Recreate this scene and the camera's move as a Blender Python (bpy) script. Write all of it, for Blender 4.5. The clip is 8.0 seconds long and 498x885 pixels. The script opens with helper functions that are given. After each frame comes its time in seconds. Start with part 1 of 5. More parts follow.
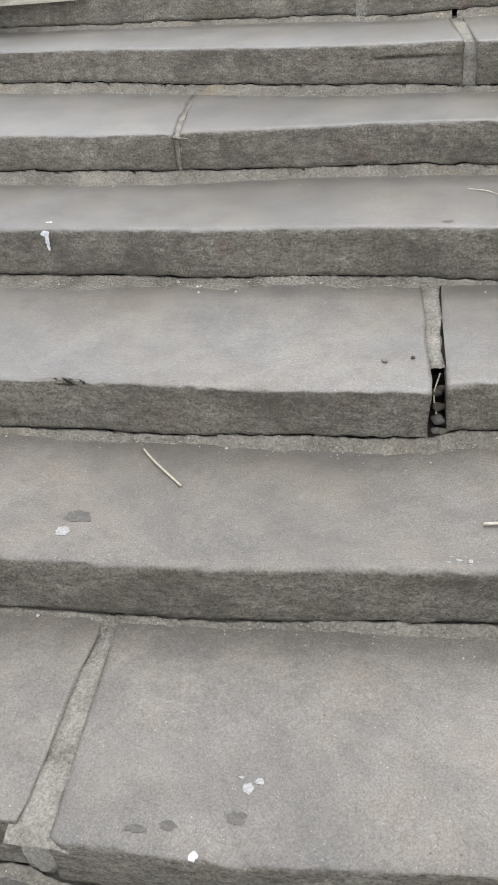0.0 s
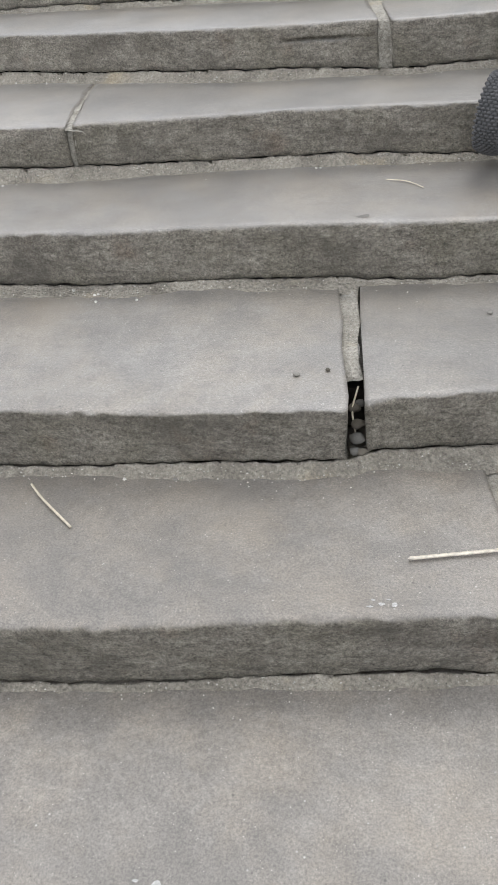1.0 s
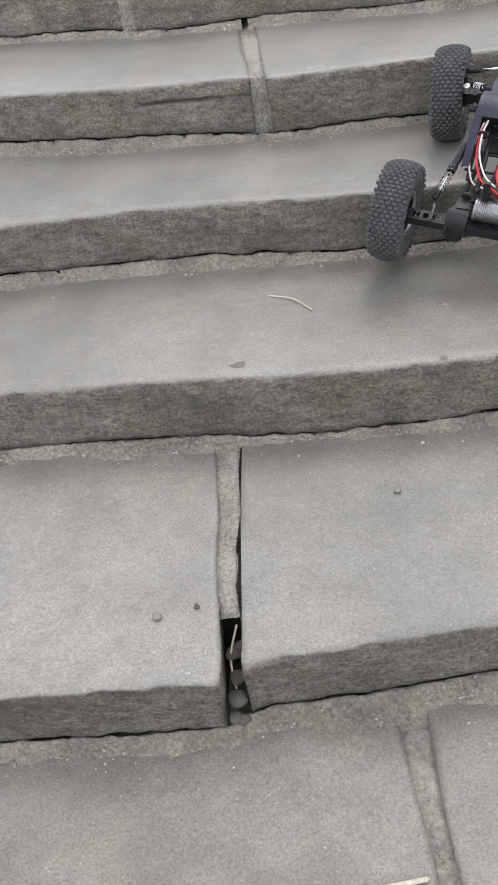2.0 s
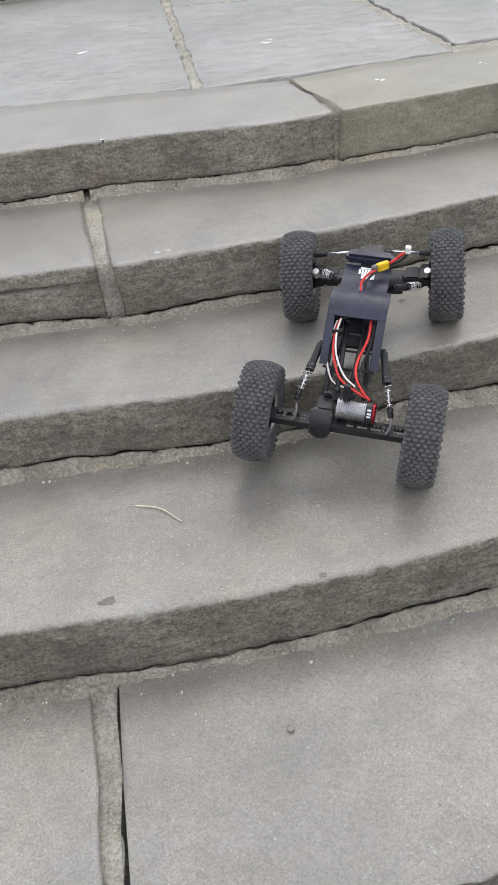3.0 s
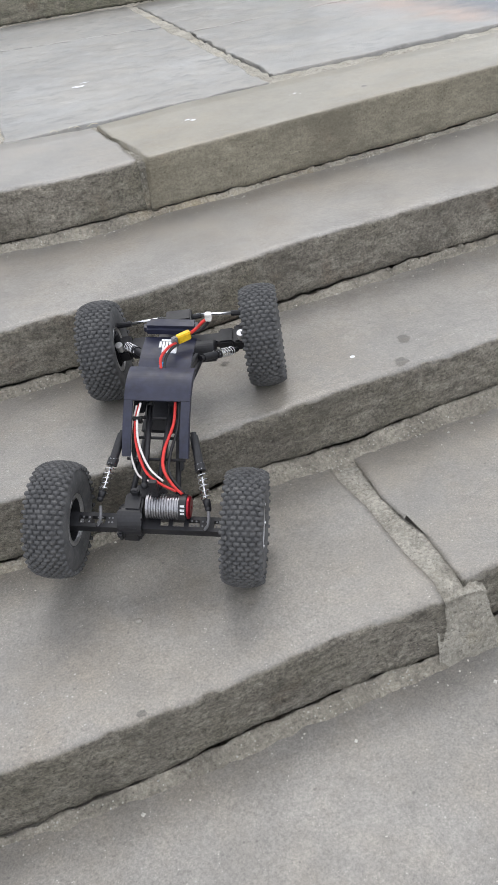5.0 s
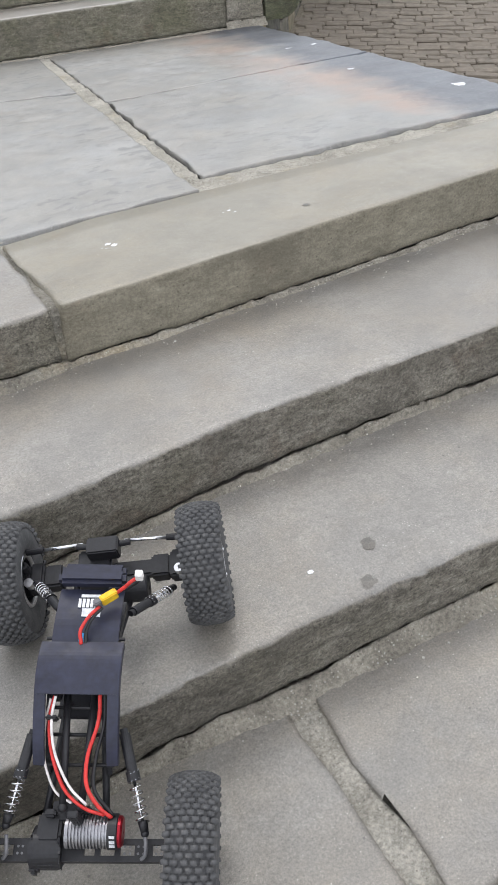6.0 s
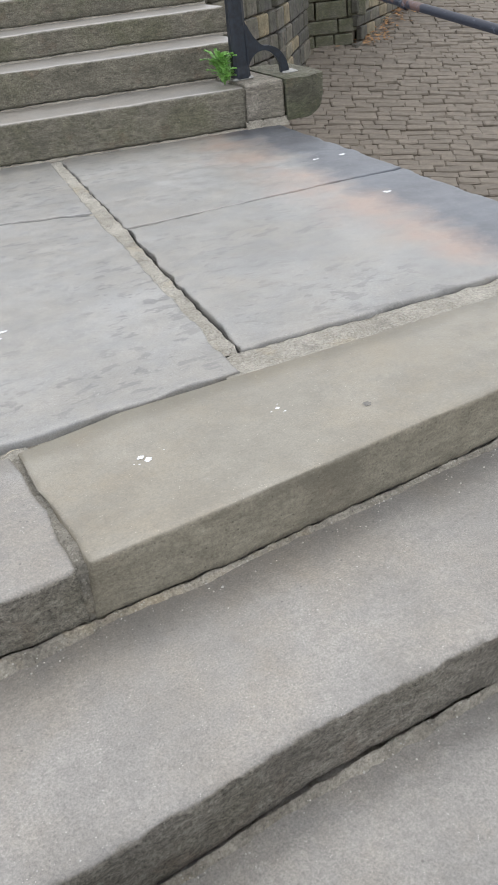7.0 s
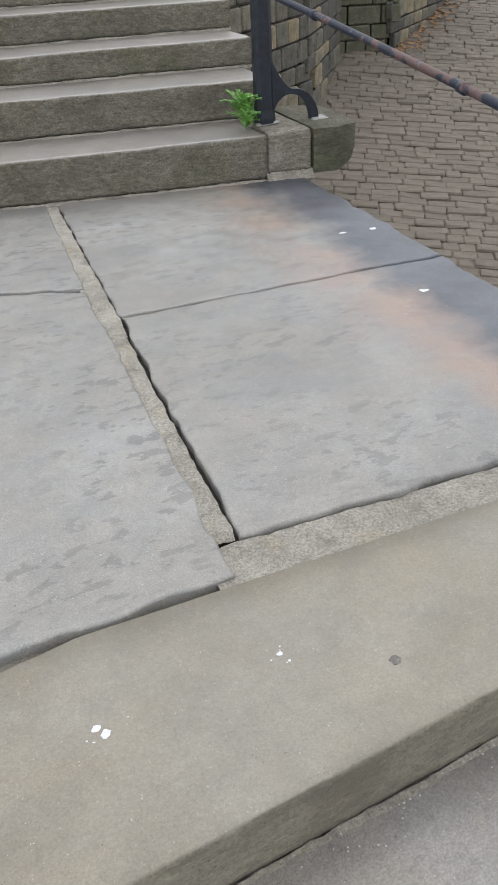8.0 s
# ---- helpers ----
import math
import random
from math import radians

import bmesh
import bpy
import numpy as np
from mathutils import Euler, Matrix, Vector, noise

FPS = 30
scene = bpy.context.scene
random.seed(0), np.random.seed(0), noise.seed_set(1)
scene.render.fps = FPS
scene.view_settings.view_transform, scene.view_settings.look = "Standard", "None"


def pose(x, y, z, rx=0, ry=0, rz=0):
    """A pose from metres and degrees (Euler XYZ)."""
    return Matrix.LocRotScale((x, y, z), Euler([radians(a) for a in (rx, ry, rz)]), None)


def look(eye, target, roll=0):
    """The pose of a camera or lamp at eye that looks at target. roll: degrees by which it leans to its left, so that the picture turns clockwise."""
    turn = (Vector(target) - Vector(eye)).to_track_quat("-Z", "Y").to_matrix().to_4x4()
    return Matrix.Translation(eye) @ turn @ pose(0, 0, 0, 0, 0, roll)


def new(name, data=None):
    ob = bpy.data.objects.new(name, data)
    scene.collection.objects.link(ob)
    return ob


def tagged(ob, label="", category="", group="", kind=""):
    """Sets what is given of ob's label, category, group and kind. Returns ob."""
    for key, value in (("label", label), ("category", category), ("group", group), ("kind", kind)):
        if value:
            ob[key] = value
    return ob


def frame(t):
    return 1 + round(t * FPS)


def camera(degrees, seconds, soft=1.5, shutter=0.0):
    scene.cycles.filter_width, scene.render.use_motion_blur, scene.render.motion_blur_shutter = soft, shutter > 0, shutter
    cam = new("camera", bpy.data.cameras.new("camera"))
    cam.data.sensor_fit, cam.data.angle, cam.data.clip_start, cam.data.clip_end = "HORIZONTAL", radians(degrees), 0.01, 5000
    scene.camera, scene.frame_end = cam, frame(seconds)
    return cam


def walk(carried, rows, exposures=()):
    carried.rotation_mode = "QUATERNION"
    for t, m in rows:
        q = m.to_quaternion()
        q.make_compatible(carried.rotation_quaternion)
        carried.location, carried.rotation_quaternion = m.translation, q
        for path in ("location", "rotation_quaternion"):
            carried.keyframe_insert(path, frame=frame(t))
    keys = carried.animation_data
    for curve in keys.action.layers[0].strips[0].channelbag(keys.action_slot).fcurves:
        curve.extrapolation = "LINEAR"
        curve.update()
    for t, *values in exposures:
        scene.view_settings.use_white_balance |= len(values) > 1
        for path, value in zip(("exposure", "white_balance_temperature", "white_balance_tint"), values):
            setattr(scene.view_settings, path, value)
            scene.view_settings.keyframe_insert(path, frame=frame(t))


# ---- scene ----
cam = camera(34.7, 8.0)
PATH = [
    (0, (0.3656, -0.8862, 0.8774), (0.0493, 0.4182, -0.0648), -6.00),
    (0.5, (0.3674, -0.8618, 0.8717), (0.1499, 0.4582, -0.0771), -4.80),
    (0.8, (0.3913, -0.7962, 0.8435), (0.1790, 0.5294, -0.1158), -5.18),
    (1, (0.4209, -0.7111, 0.8233), (0.2010, 0.5986, -0.1386), -6.10),
    (1.2, (0.4766, -0.5920, 0.8239), (0.2215, 0.7072, -0.1607), -8.04),
    (1.5, (0.5446, -0.4433, 0.8938), (0.2815, 0.8121, -0.1279), -10.10),
    (1.8, (0.5365, -0.3179, 0.9363), (0.3418, 0.9335, -0.1213), -8.84),
    (2, (0.5410, -0.2183, 0.9586), (0.4149, 1.0320, -0.0951), -8.40),
    (2.1, (0.5301, -0.1743, 0.9914), (0.4591, 1.0816, -0.0615), -7.50),
    (2.2, (0.5165, -0.1364, 1.0266), (0.5167, 1.1268, -0.0197), -6.10),
    (3.3, (0.6460, -0.0091, 1.0947), (0.7909, 1.3188, 0.1435), -6.90),
    (3.5, (0.6885, -0.0081, 1.0898), (0.8503, 1.3213, 0.1427), -7.00),
    (4, (0.7525, -0.0019, 1.0734), (0.9626, 1.3249, 0.1320), -7.00),
    (4.2, (0.7727, -0.0046, 1.0774), (0.9788, 1.3345, 0.1357), -7.59),
    (4.5, (0.7920, 0.0061, 1.0717), (0.9844, 1.3420, 0.1402), -9.10),
    (4.8, (0.7908, 0.0618, 1.0554), (1.0039, 1.3972, 0.1100), -10.31),
    (5, (0.7920, 0.1404, 1.0660), (1.0942, 1.4428, 0.1164), -9.50),
    (5.2, (0.7872, 0.2246, 1.1283), (1.1969, 1.4891, 0.1681), -7.40),
    (6.3, (0.9851, 0.5840, 1.2612), (1.4319, 1.8461, 0.3132), -7.10),
    (6.5, (1.0122, 0.6580, 1.3177), (1.4571, 1.9327, 0.3862), -7.10),
    (6.8, (1.0106, 0.7886, 1.3255), (1.4723, 2.0887, 0.4204), -7.02),
    (7, (0.9988, 0.8819, 1.3825), (1.4673, 2.1740, 0.4871), -6.90),
    (7.2, (0.9955, 0.9653, 1.4459), (1.4960, 2.2503, 0.5399), -6.09),
    (7.5, (1.0329, 1.0741, 1.4465), (1.5546, 2.3363, 0.5379), -4.40),
    (7.8, (1.1462, 1.2360, 1.4392), (1.6601, 2.5104, 0.5258), -3.03),
    (8, (1.2039, 1.3310, 1.5195), (1.6598, 2.6134, 0.6052), -3.50),
]
walk(cam, [(t, look(eye, target, roll)) for t, eye, target, roll in PATH],
     exposures=[(0, 0.0), (2, 0.02), (3.5, -0.02), (5, 0.02), (6.5, 0.0), (7.2, -0.08), (7.5, -0.14), (8, -0.22)])
# ---------------------------------------------------------------- world and light
world = bpy.data.worlds.new("overcast_sky")
scene.world = world
world.use_nodes = True
wn, wl = world.node_tree.nodes, world.node_tree.links
sky = wn.new("ShaderNodeTexSky")
sky.sky_type = 'NISHITA'
sky.sun_disc = False
sky.sun_elevation, sky.sun_rotation = radians(58), radians(200)
cloud = wn.new("ShaderNodeMix")
cloud.data_type = 'RGBA'
cloud.inputs[0].default_value = 0.80
cloud.inputs[7].default_value = (7.8, 7.95, 8.3, 1)
wl.new(sky.outputs[0], cloud.inputs[6])
wl.new(cloud.outputs[2], wn["Background"].inputs[0])
wn["Background"].inputs[1].default_value = 0.20
sun = new("sun", bpy.data.lights.new("sun", 'SUN'))
sun.data.energy, sun.data.angle, sun.data.color = 0.75, radians(25), (1.0, 0.96, 0.9)
sun.matrix_world = pose(0, 0, 10, 32, 0, 160)


# ---------------------------------------------------------------- materials
class Mat:
    """A node material under construction."""

    def __init__(self, name, rough=0.8, metal=0.0):
        self.m = bpy.data.materials.new(name)
        self.m.use_nodes = True
        self.t = self.m.node_tree
        self.b = self.t.nodes["Principled BSDF"]
        self.b.inputs["Roughness"].default_value = rough
        self.b.inputs["Metallic"].default_value = metal
        self.co = self.t.nodes.new("ShaderNodeTexCoord").outputs["Object"]

    def node(self, kind, **values):
        n = self.t.nodes.new(kind)
        for k, v in values.items():
            n.inputs[k].default_value = v
        return n

    def link(self, a, b):
        self.t.links.new(a, b)

    def scaled(self, s):
        n = self.node("ShaderNodeMapping", Scale=s)
        self.link(self.co, n.inputs["Vector"])
        return n.outputs[0]

    def noise(self, scale, detail=4.0, rough=0.6, vec=None):
        n = self.node("ShaderNodeTexNoise", Scale=scale, Detail=detail, Roughness=rough)
        self.link(vec or self.co, n.inputs["Vector"])
        return n.outputs["Fac"]

    def cells(self, scale, vec=None):
        n = self.node("ShaderNodeTexVoronoi", Scale=scale)
        self.link(vec or self.co, n.inputs["Vector"])
        return n.outputs["Distance"]

    def ramp(self, fac, *stops):
        n = self.t.nodes.new("ShaderNodeValToRGB")
        e = n.color_ramp.elements
        while len(e) < len(stops):
            e.new(0.5)
        for s, (p, c) in zip(e, stops):
            s.position = p
            s.color = (*c, 1) if isinstance(c, tuple) else (c, c, c, 1)
        self.link(fac, n.inputs[0])
        return n.outputs[0]

    def mix(self, fac, a, b, how='MIX'):
        n = self.t.nodes.new("ShaderNodeMix")
        n.data_type, n.blend_type = 'RGBA', how
        for sock, v in ((n.inputs[0], fac), (n.inputs[6], a), (n.inputs[7], b)):
            if isinstance(v, (int, float)):
                sock.default_value = v if sock == n.inputs[0] else (v, v, v, 1)
            elif isinstance(v, tuple):
                sock.default_value = (*v, 1)
            else:
                self.link(v, sock)
        return n.outputs[2]

    def done(self, colour, bump=None, strength=0.3, distance=0.01, rough=None):
        self.link(colour, self.b.inputs["Base Color"]) if not isinstance(colour, tuple) else setattr(
            self.b.inputs["Base Color"], "default_value", (*colour, 1))
        if bump:
            n = self.node("ShaderNodeBump", Strength=strength, Distance=distance)
            self.link(bump, n.inputs["Height"])
            self.link(n.outputs[0], self.b.inputs["Normal"])
        if rough:
            self.link(rough, self.b.inputs["Roughness"])
        return self.m


def object_tint(m, low, high):
    """A grey multiplier that differs from piece to piece."""
    info = m.t.nodes.new("ShaderNodeObjectInfo")
    return m.ramp(info.outputs["Random"], (0.0, low), (1.0, high))


def worn_stone(name, pale, dark, flecks=0.6, pit=0.7, dents=0.25, gloss=0.8, stain=False, grit=1.0):
    """Foot-worn sandstone: polished grey areas between gritty tan ones, with dents, scuffs, flecks and pits."""
    m = name if isinstance(name, Mat) else Mat(name, 0.62)
    m.b.inputs["Specular IOR Level"].default_value = gloss
    m.b.inputs["Coat Weight"].default_value = 0.34 * gloss
    m.b.inputs["Coat Roughness"].default_value = 0.34
    big = m.noise(2.3, 5, 0.62)
    c = m.mix(m.ramp(big, (0.36, 0.0), (0.64, 1.0)), tuple(v * 0.93 for v in dark), tuple(v * 1.05 for v in pale))
    gritty = m.ramp(m.noise(4.2, 7, 0.72), (0.42, 0.0), (0.60, 1.0))
    tan = tuple(v * k for v, k in zip(pale, (1.00, 0.92, 0.80)))
    c = m.mix(m.mix(1.0, gritty, 0.55, 'MULTIPLY'), c, tan)
    patch = m.noise(9.0, 8, 0.72)
    c = m.mix(m.ramp(patch, (0.34, 0.55), (0.56, 0.0)), c, tuple(v * 0.76 for v in dark))
    rust = m.noise(3.7, 6, 0.7)
    c = m.mix(m.ramp(rust, (0.56, 0.0), (0.74, 0.40)), c, (dark[0] * 1.05, dark[1] * 0.91, dark[2] * 0.73))
    dent = m.noise(27, 4, 0.55, m.scaled((0.75, 1.35, 1.0)))
    gate = m.ramp(m.noise(3.1, 4, 0.6), (0.40, 0.15), (0.56, 1.0))
    dip = m.mix(1.0, m.ramp(dent, (0.565, 0.0), (0.60, 1.0)), gate, 'MULTIPLY')
    c = m.mix(m.mix(1.0, dip, dents, 'MULTIPLY'), c, tuple(v * 0.50 for v in dark))
    if stain:
        c = kerb_stain(m, c)
    grain = m.noise(300, 5, 0.9)
    c = m.mix(min(1.0, 0.62 * grit), c, m.ramp(grain, (0.32, 0.08), (0.68, 0.94)), 'OVERLAY')
    mid = m.noise(75, 8, 0.85)
    c = m.mix(0.20 * grit, c, m.ramp(mid, (0.36, 0.10), (0.64, 0.94)), 'OVERLAY')
    wear = m.noise(26, 9, 0.85)
    c = m.mix(m.ramp(wear, (0.60, 0.0), (0.70, 0.34 * grit)), c, tuple(v * 0.66 for v in dark))
    scuff = m.noise(48, 9, 0.9)
    c = m.mix(m.mix(1.0, m.ramp(scuff, (0.60, 0.0), (0.66, 0.50 * grit)), m.ramp(gritty, (0.0, 0.35), (1.0, 1.0)), 'MULTIPLY'), c, tuple(min(1, v * 1.50) for v in pale))
    crumbs = m.cells(230)
    c = m.mix(m.mix(1.0, m.ramp(crumbs, (0.16, 1.0), (0.24, 0.0)), m.ramp(m.noise(60, 5, 0.8), (0.56, 0.0), (0.62, 1.0)), 'MULTIPLY'), c, tuple(v * 2.1 for v in pale))
    specks = m.cells(165)
    c = m.mix(m.mix(1.0, m.ramp(specks, (0.12, 0.8), (0.22, 0.0)), m.ramp(m.noise(38, 5, 0.8), (0.56, 0.0), (0.64, 1.0)), 'MULTIPLY'), c, tuple(v * 0.34 for v in dark))
    spots = m.cells(58)
    gate = m.ramp(m.noise(11, 3), (0.50, 0.0), (0.60, 1.0))
    c = m.mix(m.mix(1.0, m.ramp(spots, (0.05, flecks), (0.10, 0.0)), gate, 'MULTIPLY'), c, (0.66, 0.64, 0.60))
    holes = m.cells(34)
    gate = m.ramp(m.noise(7, 3), (0.44, 0.0), (0.56, 1.0))
    c = m.mix(m.mix(1.0, m.ramp(holes, (0.05, pit), (0.085, 0.0)), gate, 'MULTIPLY'), c, (0.06, 0.055, 0.048))
    c = m.mix(1.0, c, object_tint(m, 0.95, 1.04), 'MULTIPLY')
    h = m.mix(0.5, m.mix(0.45, grain, mid), wear)
    h = m.mix(m.mix(1.0, dip, 0.3, 'MULTIPLY'), h, 0.0)
    return m.done(c, h, 0.40 * grit, 0.006, m.ramp(mid, (0.3, 0.34), (0.7, 0.56)))


def kerb_stain(m, c):
    """A sooty blue-black band along the kerb side with a rusty bloom inside it."""
    sep = m.t.nodes.new("ShaderNodeSeparateXYZ")
    m.link(m.co, sep.inputs[0])
    wob = m.node("ShaderNodeMath")
    wob.operation = 'MULTIPLY_ADD'
    m.link(m.noise(5.0, 6, 0.7), wob.inputs[0])
    wob.inputs[1].default_value = 0.34
    m.link(sep.outputs["X"], wob.inputs[2])
    rust = m.mix(1.0, span(m, wob.outputs[0], 2.20, 2.38), m.ramp(m.noise(3.2, 5), (0.38, 0.0), (0.6, 1.0)), 'MULTIPLY')
    c = m.mix(m.mix(1.0, rust, 0.85, 'MULTIPLY'), c, (0.325, 0.222, 0.168))
    soot = m.mix(1.0, span(m, wob.outputs[0], 2.42, 2.56), 0.95, 'MULTIPLY')
    return m.mix(soot, c, m.ramp(m.noise(6, 6, 0.7), (0.35, (0.022, 0.030, 0.046)), (0.68, (0.078, 0.091, 0.112))))


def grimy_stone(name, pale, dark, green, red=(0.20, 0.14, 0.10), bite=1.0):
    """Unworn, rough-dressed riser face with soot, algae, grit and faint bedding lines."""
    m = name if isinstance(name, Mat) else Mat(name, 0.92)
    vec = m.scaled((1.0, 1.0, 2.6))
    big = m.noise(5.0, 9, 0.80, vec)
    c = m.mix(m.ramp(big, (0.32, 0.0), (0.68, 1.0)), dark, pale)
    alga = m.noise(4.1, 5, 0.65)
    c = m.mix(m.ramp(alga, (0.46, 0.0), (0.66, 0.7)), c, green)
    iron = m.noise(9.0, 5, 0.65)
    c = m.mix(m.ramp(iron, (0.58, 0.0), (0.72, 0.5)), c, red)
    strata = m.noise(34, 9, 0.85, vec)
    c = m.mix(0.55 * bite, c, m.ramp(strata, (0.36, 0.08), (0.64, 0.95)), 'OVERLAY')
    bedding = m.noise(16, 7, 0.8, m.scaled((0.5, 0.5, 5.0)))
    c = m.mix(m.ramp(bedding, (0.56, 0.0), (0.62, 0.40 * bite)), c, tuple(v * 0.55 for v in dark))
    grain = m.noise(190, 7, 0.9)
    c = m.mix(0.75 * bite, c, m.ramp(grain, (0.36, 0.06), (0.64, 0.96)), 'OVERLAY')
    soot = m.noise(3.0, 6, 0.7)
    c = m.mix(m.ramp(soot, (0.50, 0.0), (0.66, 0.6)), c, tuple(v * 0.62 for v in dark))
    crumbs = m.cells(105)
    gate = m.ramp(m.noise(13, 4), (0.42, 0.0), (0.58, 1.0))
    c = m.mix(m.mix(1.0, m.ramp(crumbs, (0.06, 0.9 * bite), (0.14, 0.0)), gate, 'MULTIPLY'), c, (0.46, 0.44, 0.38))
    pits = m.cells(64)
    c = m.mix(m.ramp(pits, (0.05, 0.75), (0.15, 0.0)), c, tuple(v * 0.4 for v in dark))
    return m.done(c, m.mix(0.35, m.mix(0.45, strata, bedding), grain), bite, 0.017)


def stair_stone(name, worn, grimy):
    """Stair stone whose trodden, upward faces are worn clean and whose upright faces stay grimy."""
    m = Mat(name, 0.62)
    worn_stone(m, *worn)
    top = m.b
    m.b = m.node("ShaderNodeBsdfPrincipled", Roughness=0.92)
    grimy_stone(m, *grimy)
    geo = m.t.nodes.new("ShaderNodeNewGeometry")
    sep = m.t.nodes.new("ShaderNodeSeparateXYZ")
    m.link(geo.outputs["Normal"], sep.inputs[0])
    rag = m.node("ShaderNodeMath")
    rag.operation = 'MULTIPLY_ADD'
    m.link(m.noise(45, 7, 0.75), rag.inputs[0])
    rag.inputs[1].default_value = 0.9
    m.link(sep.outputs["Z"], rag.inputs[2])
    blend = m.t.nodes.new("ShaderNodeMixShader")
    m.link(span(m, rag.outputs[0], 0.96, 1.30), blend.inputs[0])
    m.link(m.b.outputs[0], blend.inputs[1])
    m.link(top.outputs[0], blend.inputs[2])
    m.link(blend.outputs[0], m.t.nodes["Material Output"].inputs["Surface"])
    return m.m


def span(m, value, a, b):
    """0 to 1 while the value goes from a to b."""
    n = m.node("ShaderNodeMapRange")
    n.inputs["From Min"].default_value, n.inputs["From Max"].default_value = a, b
    m.link(value, n.inputs["Value"])
    return n.outputs[0]


def mortar_mat(name, pale, dark):
    m = Mat(name, 0.92)
    big = m.noise(11, 6, 0.7)
    c = m.mix(m.ramp(big, (0.35, 0.0), (0.65, 1.0)), dark, pale)
    c = m.mix(m.ramp(m.noise(5.3, 5, 0.65), (0.57, 0.0), (0.70, 0.5)), c, (pale[0] * 1.02, pale[1] * 0.90, pale[2] * 0.68))
    c = m.mix(m.ramp(m.noise(8.1, 6, 0.7), (0.52, 0.0), (0.66, 0.6)), c, tuple(v * 0.55 for v in dark))
    grain = m.noise(170, 6, 0.85)
    c = m.mix(0.65, c, m.ramp(grain, (0.32, 0.10), (0.68, 0.90)), 'OVERLAY')
    grit = m.cells(130)
    gate = m.ramp(m.noise(14, 4), (0.42, 0.15), (0.58, 1.0))
    c = m.mix(m.mix(1.0, m.ramp(grit, (0.11, 0.95), (0.22, 0.0)), gate, 'MULTIPLY'), c, (0.62, 0.60, 0.53))
    pit = m.cells(95)
    c = m.mix(m.ramp(pit, (0.06, 0.7), (0.15, 0.0)), c, (0.07, 0.063, 0.052))
    return m.done(c, m.mix(0.5, grit, grain), 1.0, 0.009)


def plain(name, colour, rough=0.5, metal=0.0, wear=0.25, scale=120):
    """Painted, moulded or metal surface with slight wear."""
    m = Mat(name, rough, metal)
    n = m.noise(scale, 4, 0.6)
    lo, hi = tuple(v * (1 - wear) for v in colour), tuple(min(1, v * (1 + wear)) for v in colour)
    c = m.mix(m.ramp(n, (0.3, 0.0), (0.7, 1.0)), lo, hi)
    return m.done(c, n, 0.06, 0.001, m.ramp(m.noise(30, 3), (0.3, max(0.05, rough - 0.12)), (0.7, min(1, rough + 0.15))))


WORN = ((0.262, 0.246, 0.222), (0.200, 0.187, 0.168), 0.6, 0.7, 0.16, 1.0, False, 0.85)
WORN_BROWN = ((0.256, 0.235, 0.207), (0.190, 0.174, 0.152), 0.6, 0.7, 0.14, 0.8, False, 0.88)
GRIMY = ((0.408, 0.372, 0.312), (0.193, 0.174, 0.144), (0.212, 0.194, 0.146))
WORN_BUFF = ((0.272, 0.250, 0.202), (0.230, 0.210, 0.166), 0.2, 0.2, 0.08, 0.6, False, 0.45)
GRIMY_BUFF = ((0.305, 0.278, 0.215), (0.195, 0.176, 0.134), (0.200, 0.178, 0.132), (0.235, 0.180, 0.130), 0.50)
TREAD = worn_stone("worn_sandstone", *WORN)
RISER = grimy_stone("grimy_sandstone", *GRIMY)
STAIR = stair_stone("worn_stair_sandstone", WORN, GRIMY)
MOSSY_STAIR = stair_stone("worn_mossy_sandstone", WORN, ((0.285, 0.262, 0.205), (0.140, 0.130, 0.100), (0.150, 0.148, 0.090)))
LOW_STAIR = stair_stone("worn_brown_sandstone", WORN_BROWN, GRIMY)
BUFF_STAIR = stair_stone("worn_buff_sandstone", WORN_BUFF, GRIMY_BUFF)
FLAG = worn_stone("grey_flagstone", (0.288, 0.284, 0.270), (0.222, 0.218, 0.206), 0.4, 0.6, 0.62, 0.95, False, 0.62)
STAINED = worn_stone("stained_flagstone", (0.284, 0.279, 0.264), (0.222, 0.217, 0.204), 0.4, 0.5, 0.50, 0.9, True, 0.62)
MORTAR = mortar_mat("gritty_lime_mortar", (0.52, 0.490, 0.425), (0.345, 0.320, 0.268))
BED = mortar_mat("weathered_mortar_bed", (0.42, 0.385, 0.320), (0.265, 0.241, 0.198))
# near-black so open gaps read as cracks: their shade is in this colour
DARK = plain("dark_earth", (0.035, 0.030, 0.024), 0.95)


def rubble_wall_mat():
    m = Mat("coursed_wall_stone", 0.93)
    info = m.t.nodes.new("ShaderNodeObjectInfo")
    c = m.ramp(info.outputs["Random"], (0.0, (0.085, 0.080, 0.072)), (0.38, (0.125, 0.115, 0.098)), (0.66, (0.190, 0.170, 0.134)), (0.86, (0.320, 0.262, 0.165)), (1.0, (0.215, 0.196, 0.155)))
    n = m.noise(9, 6, 0.7)
    c = m.mix(0.9, c, m.ramp(n, (0.32, 0.08), (0.68, 0.90)), 'OVERLAY')
    moss = m.noise(2.2, 6, 0.7)
    c = m.mix(m.ramp(moss, (0.50, 0.0), (0.64, 0.65)), c, (0.075, 0.078, 0.050))
    g = m.noise(90, 5, 0.75)
    c = m.mix(0.5, c, m.ramp(g, (0.3, 0.2), (0.7, 0.8)), 'OVERLAY')
    return m.done(c, m.mix(0.5, n, g), 0.6, 0.01)


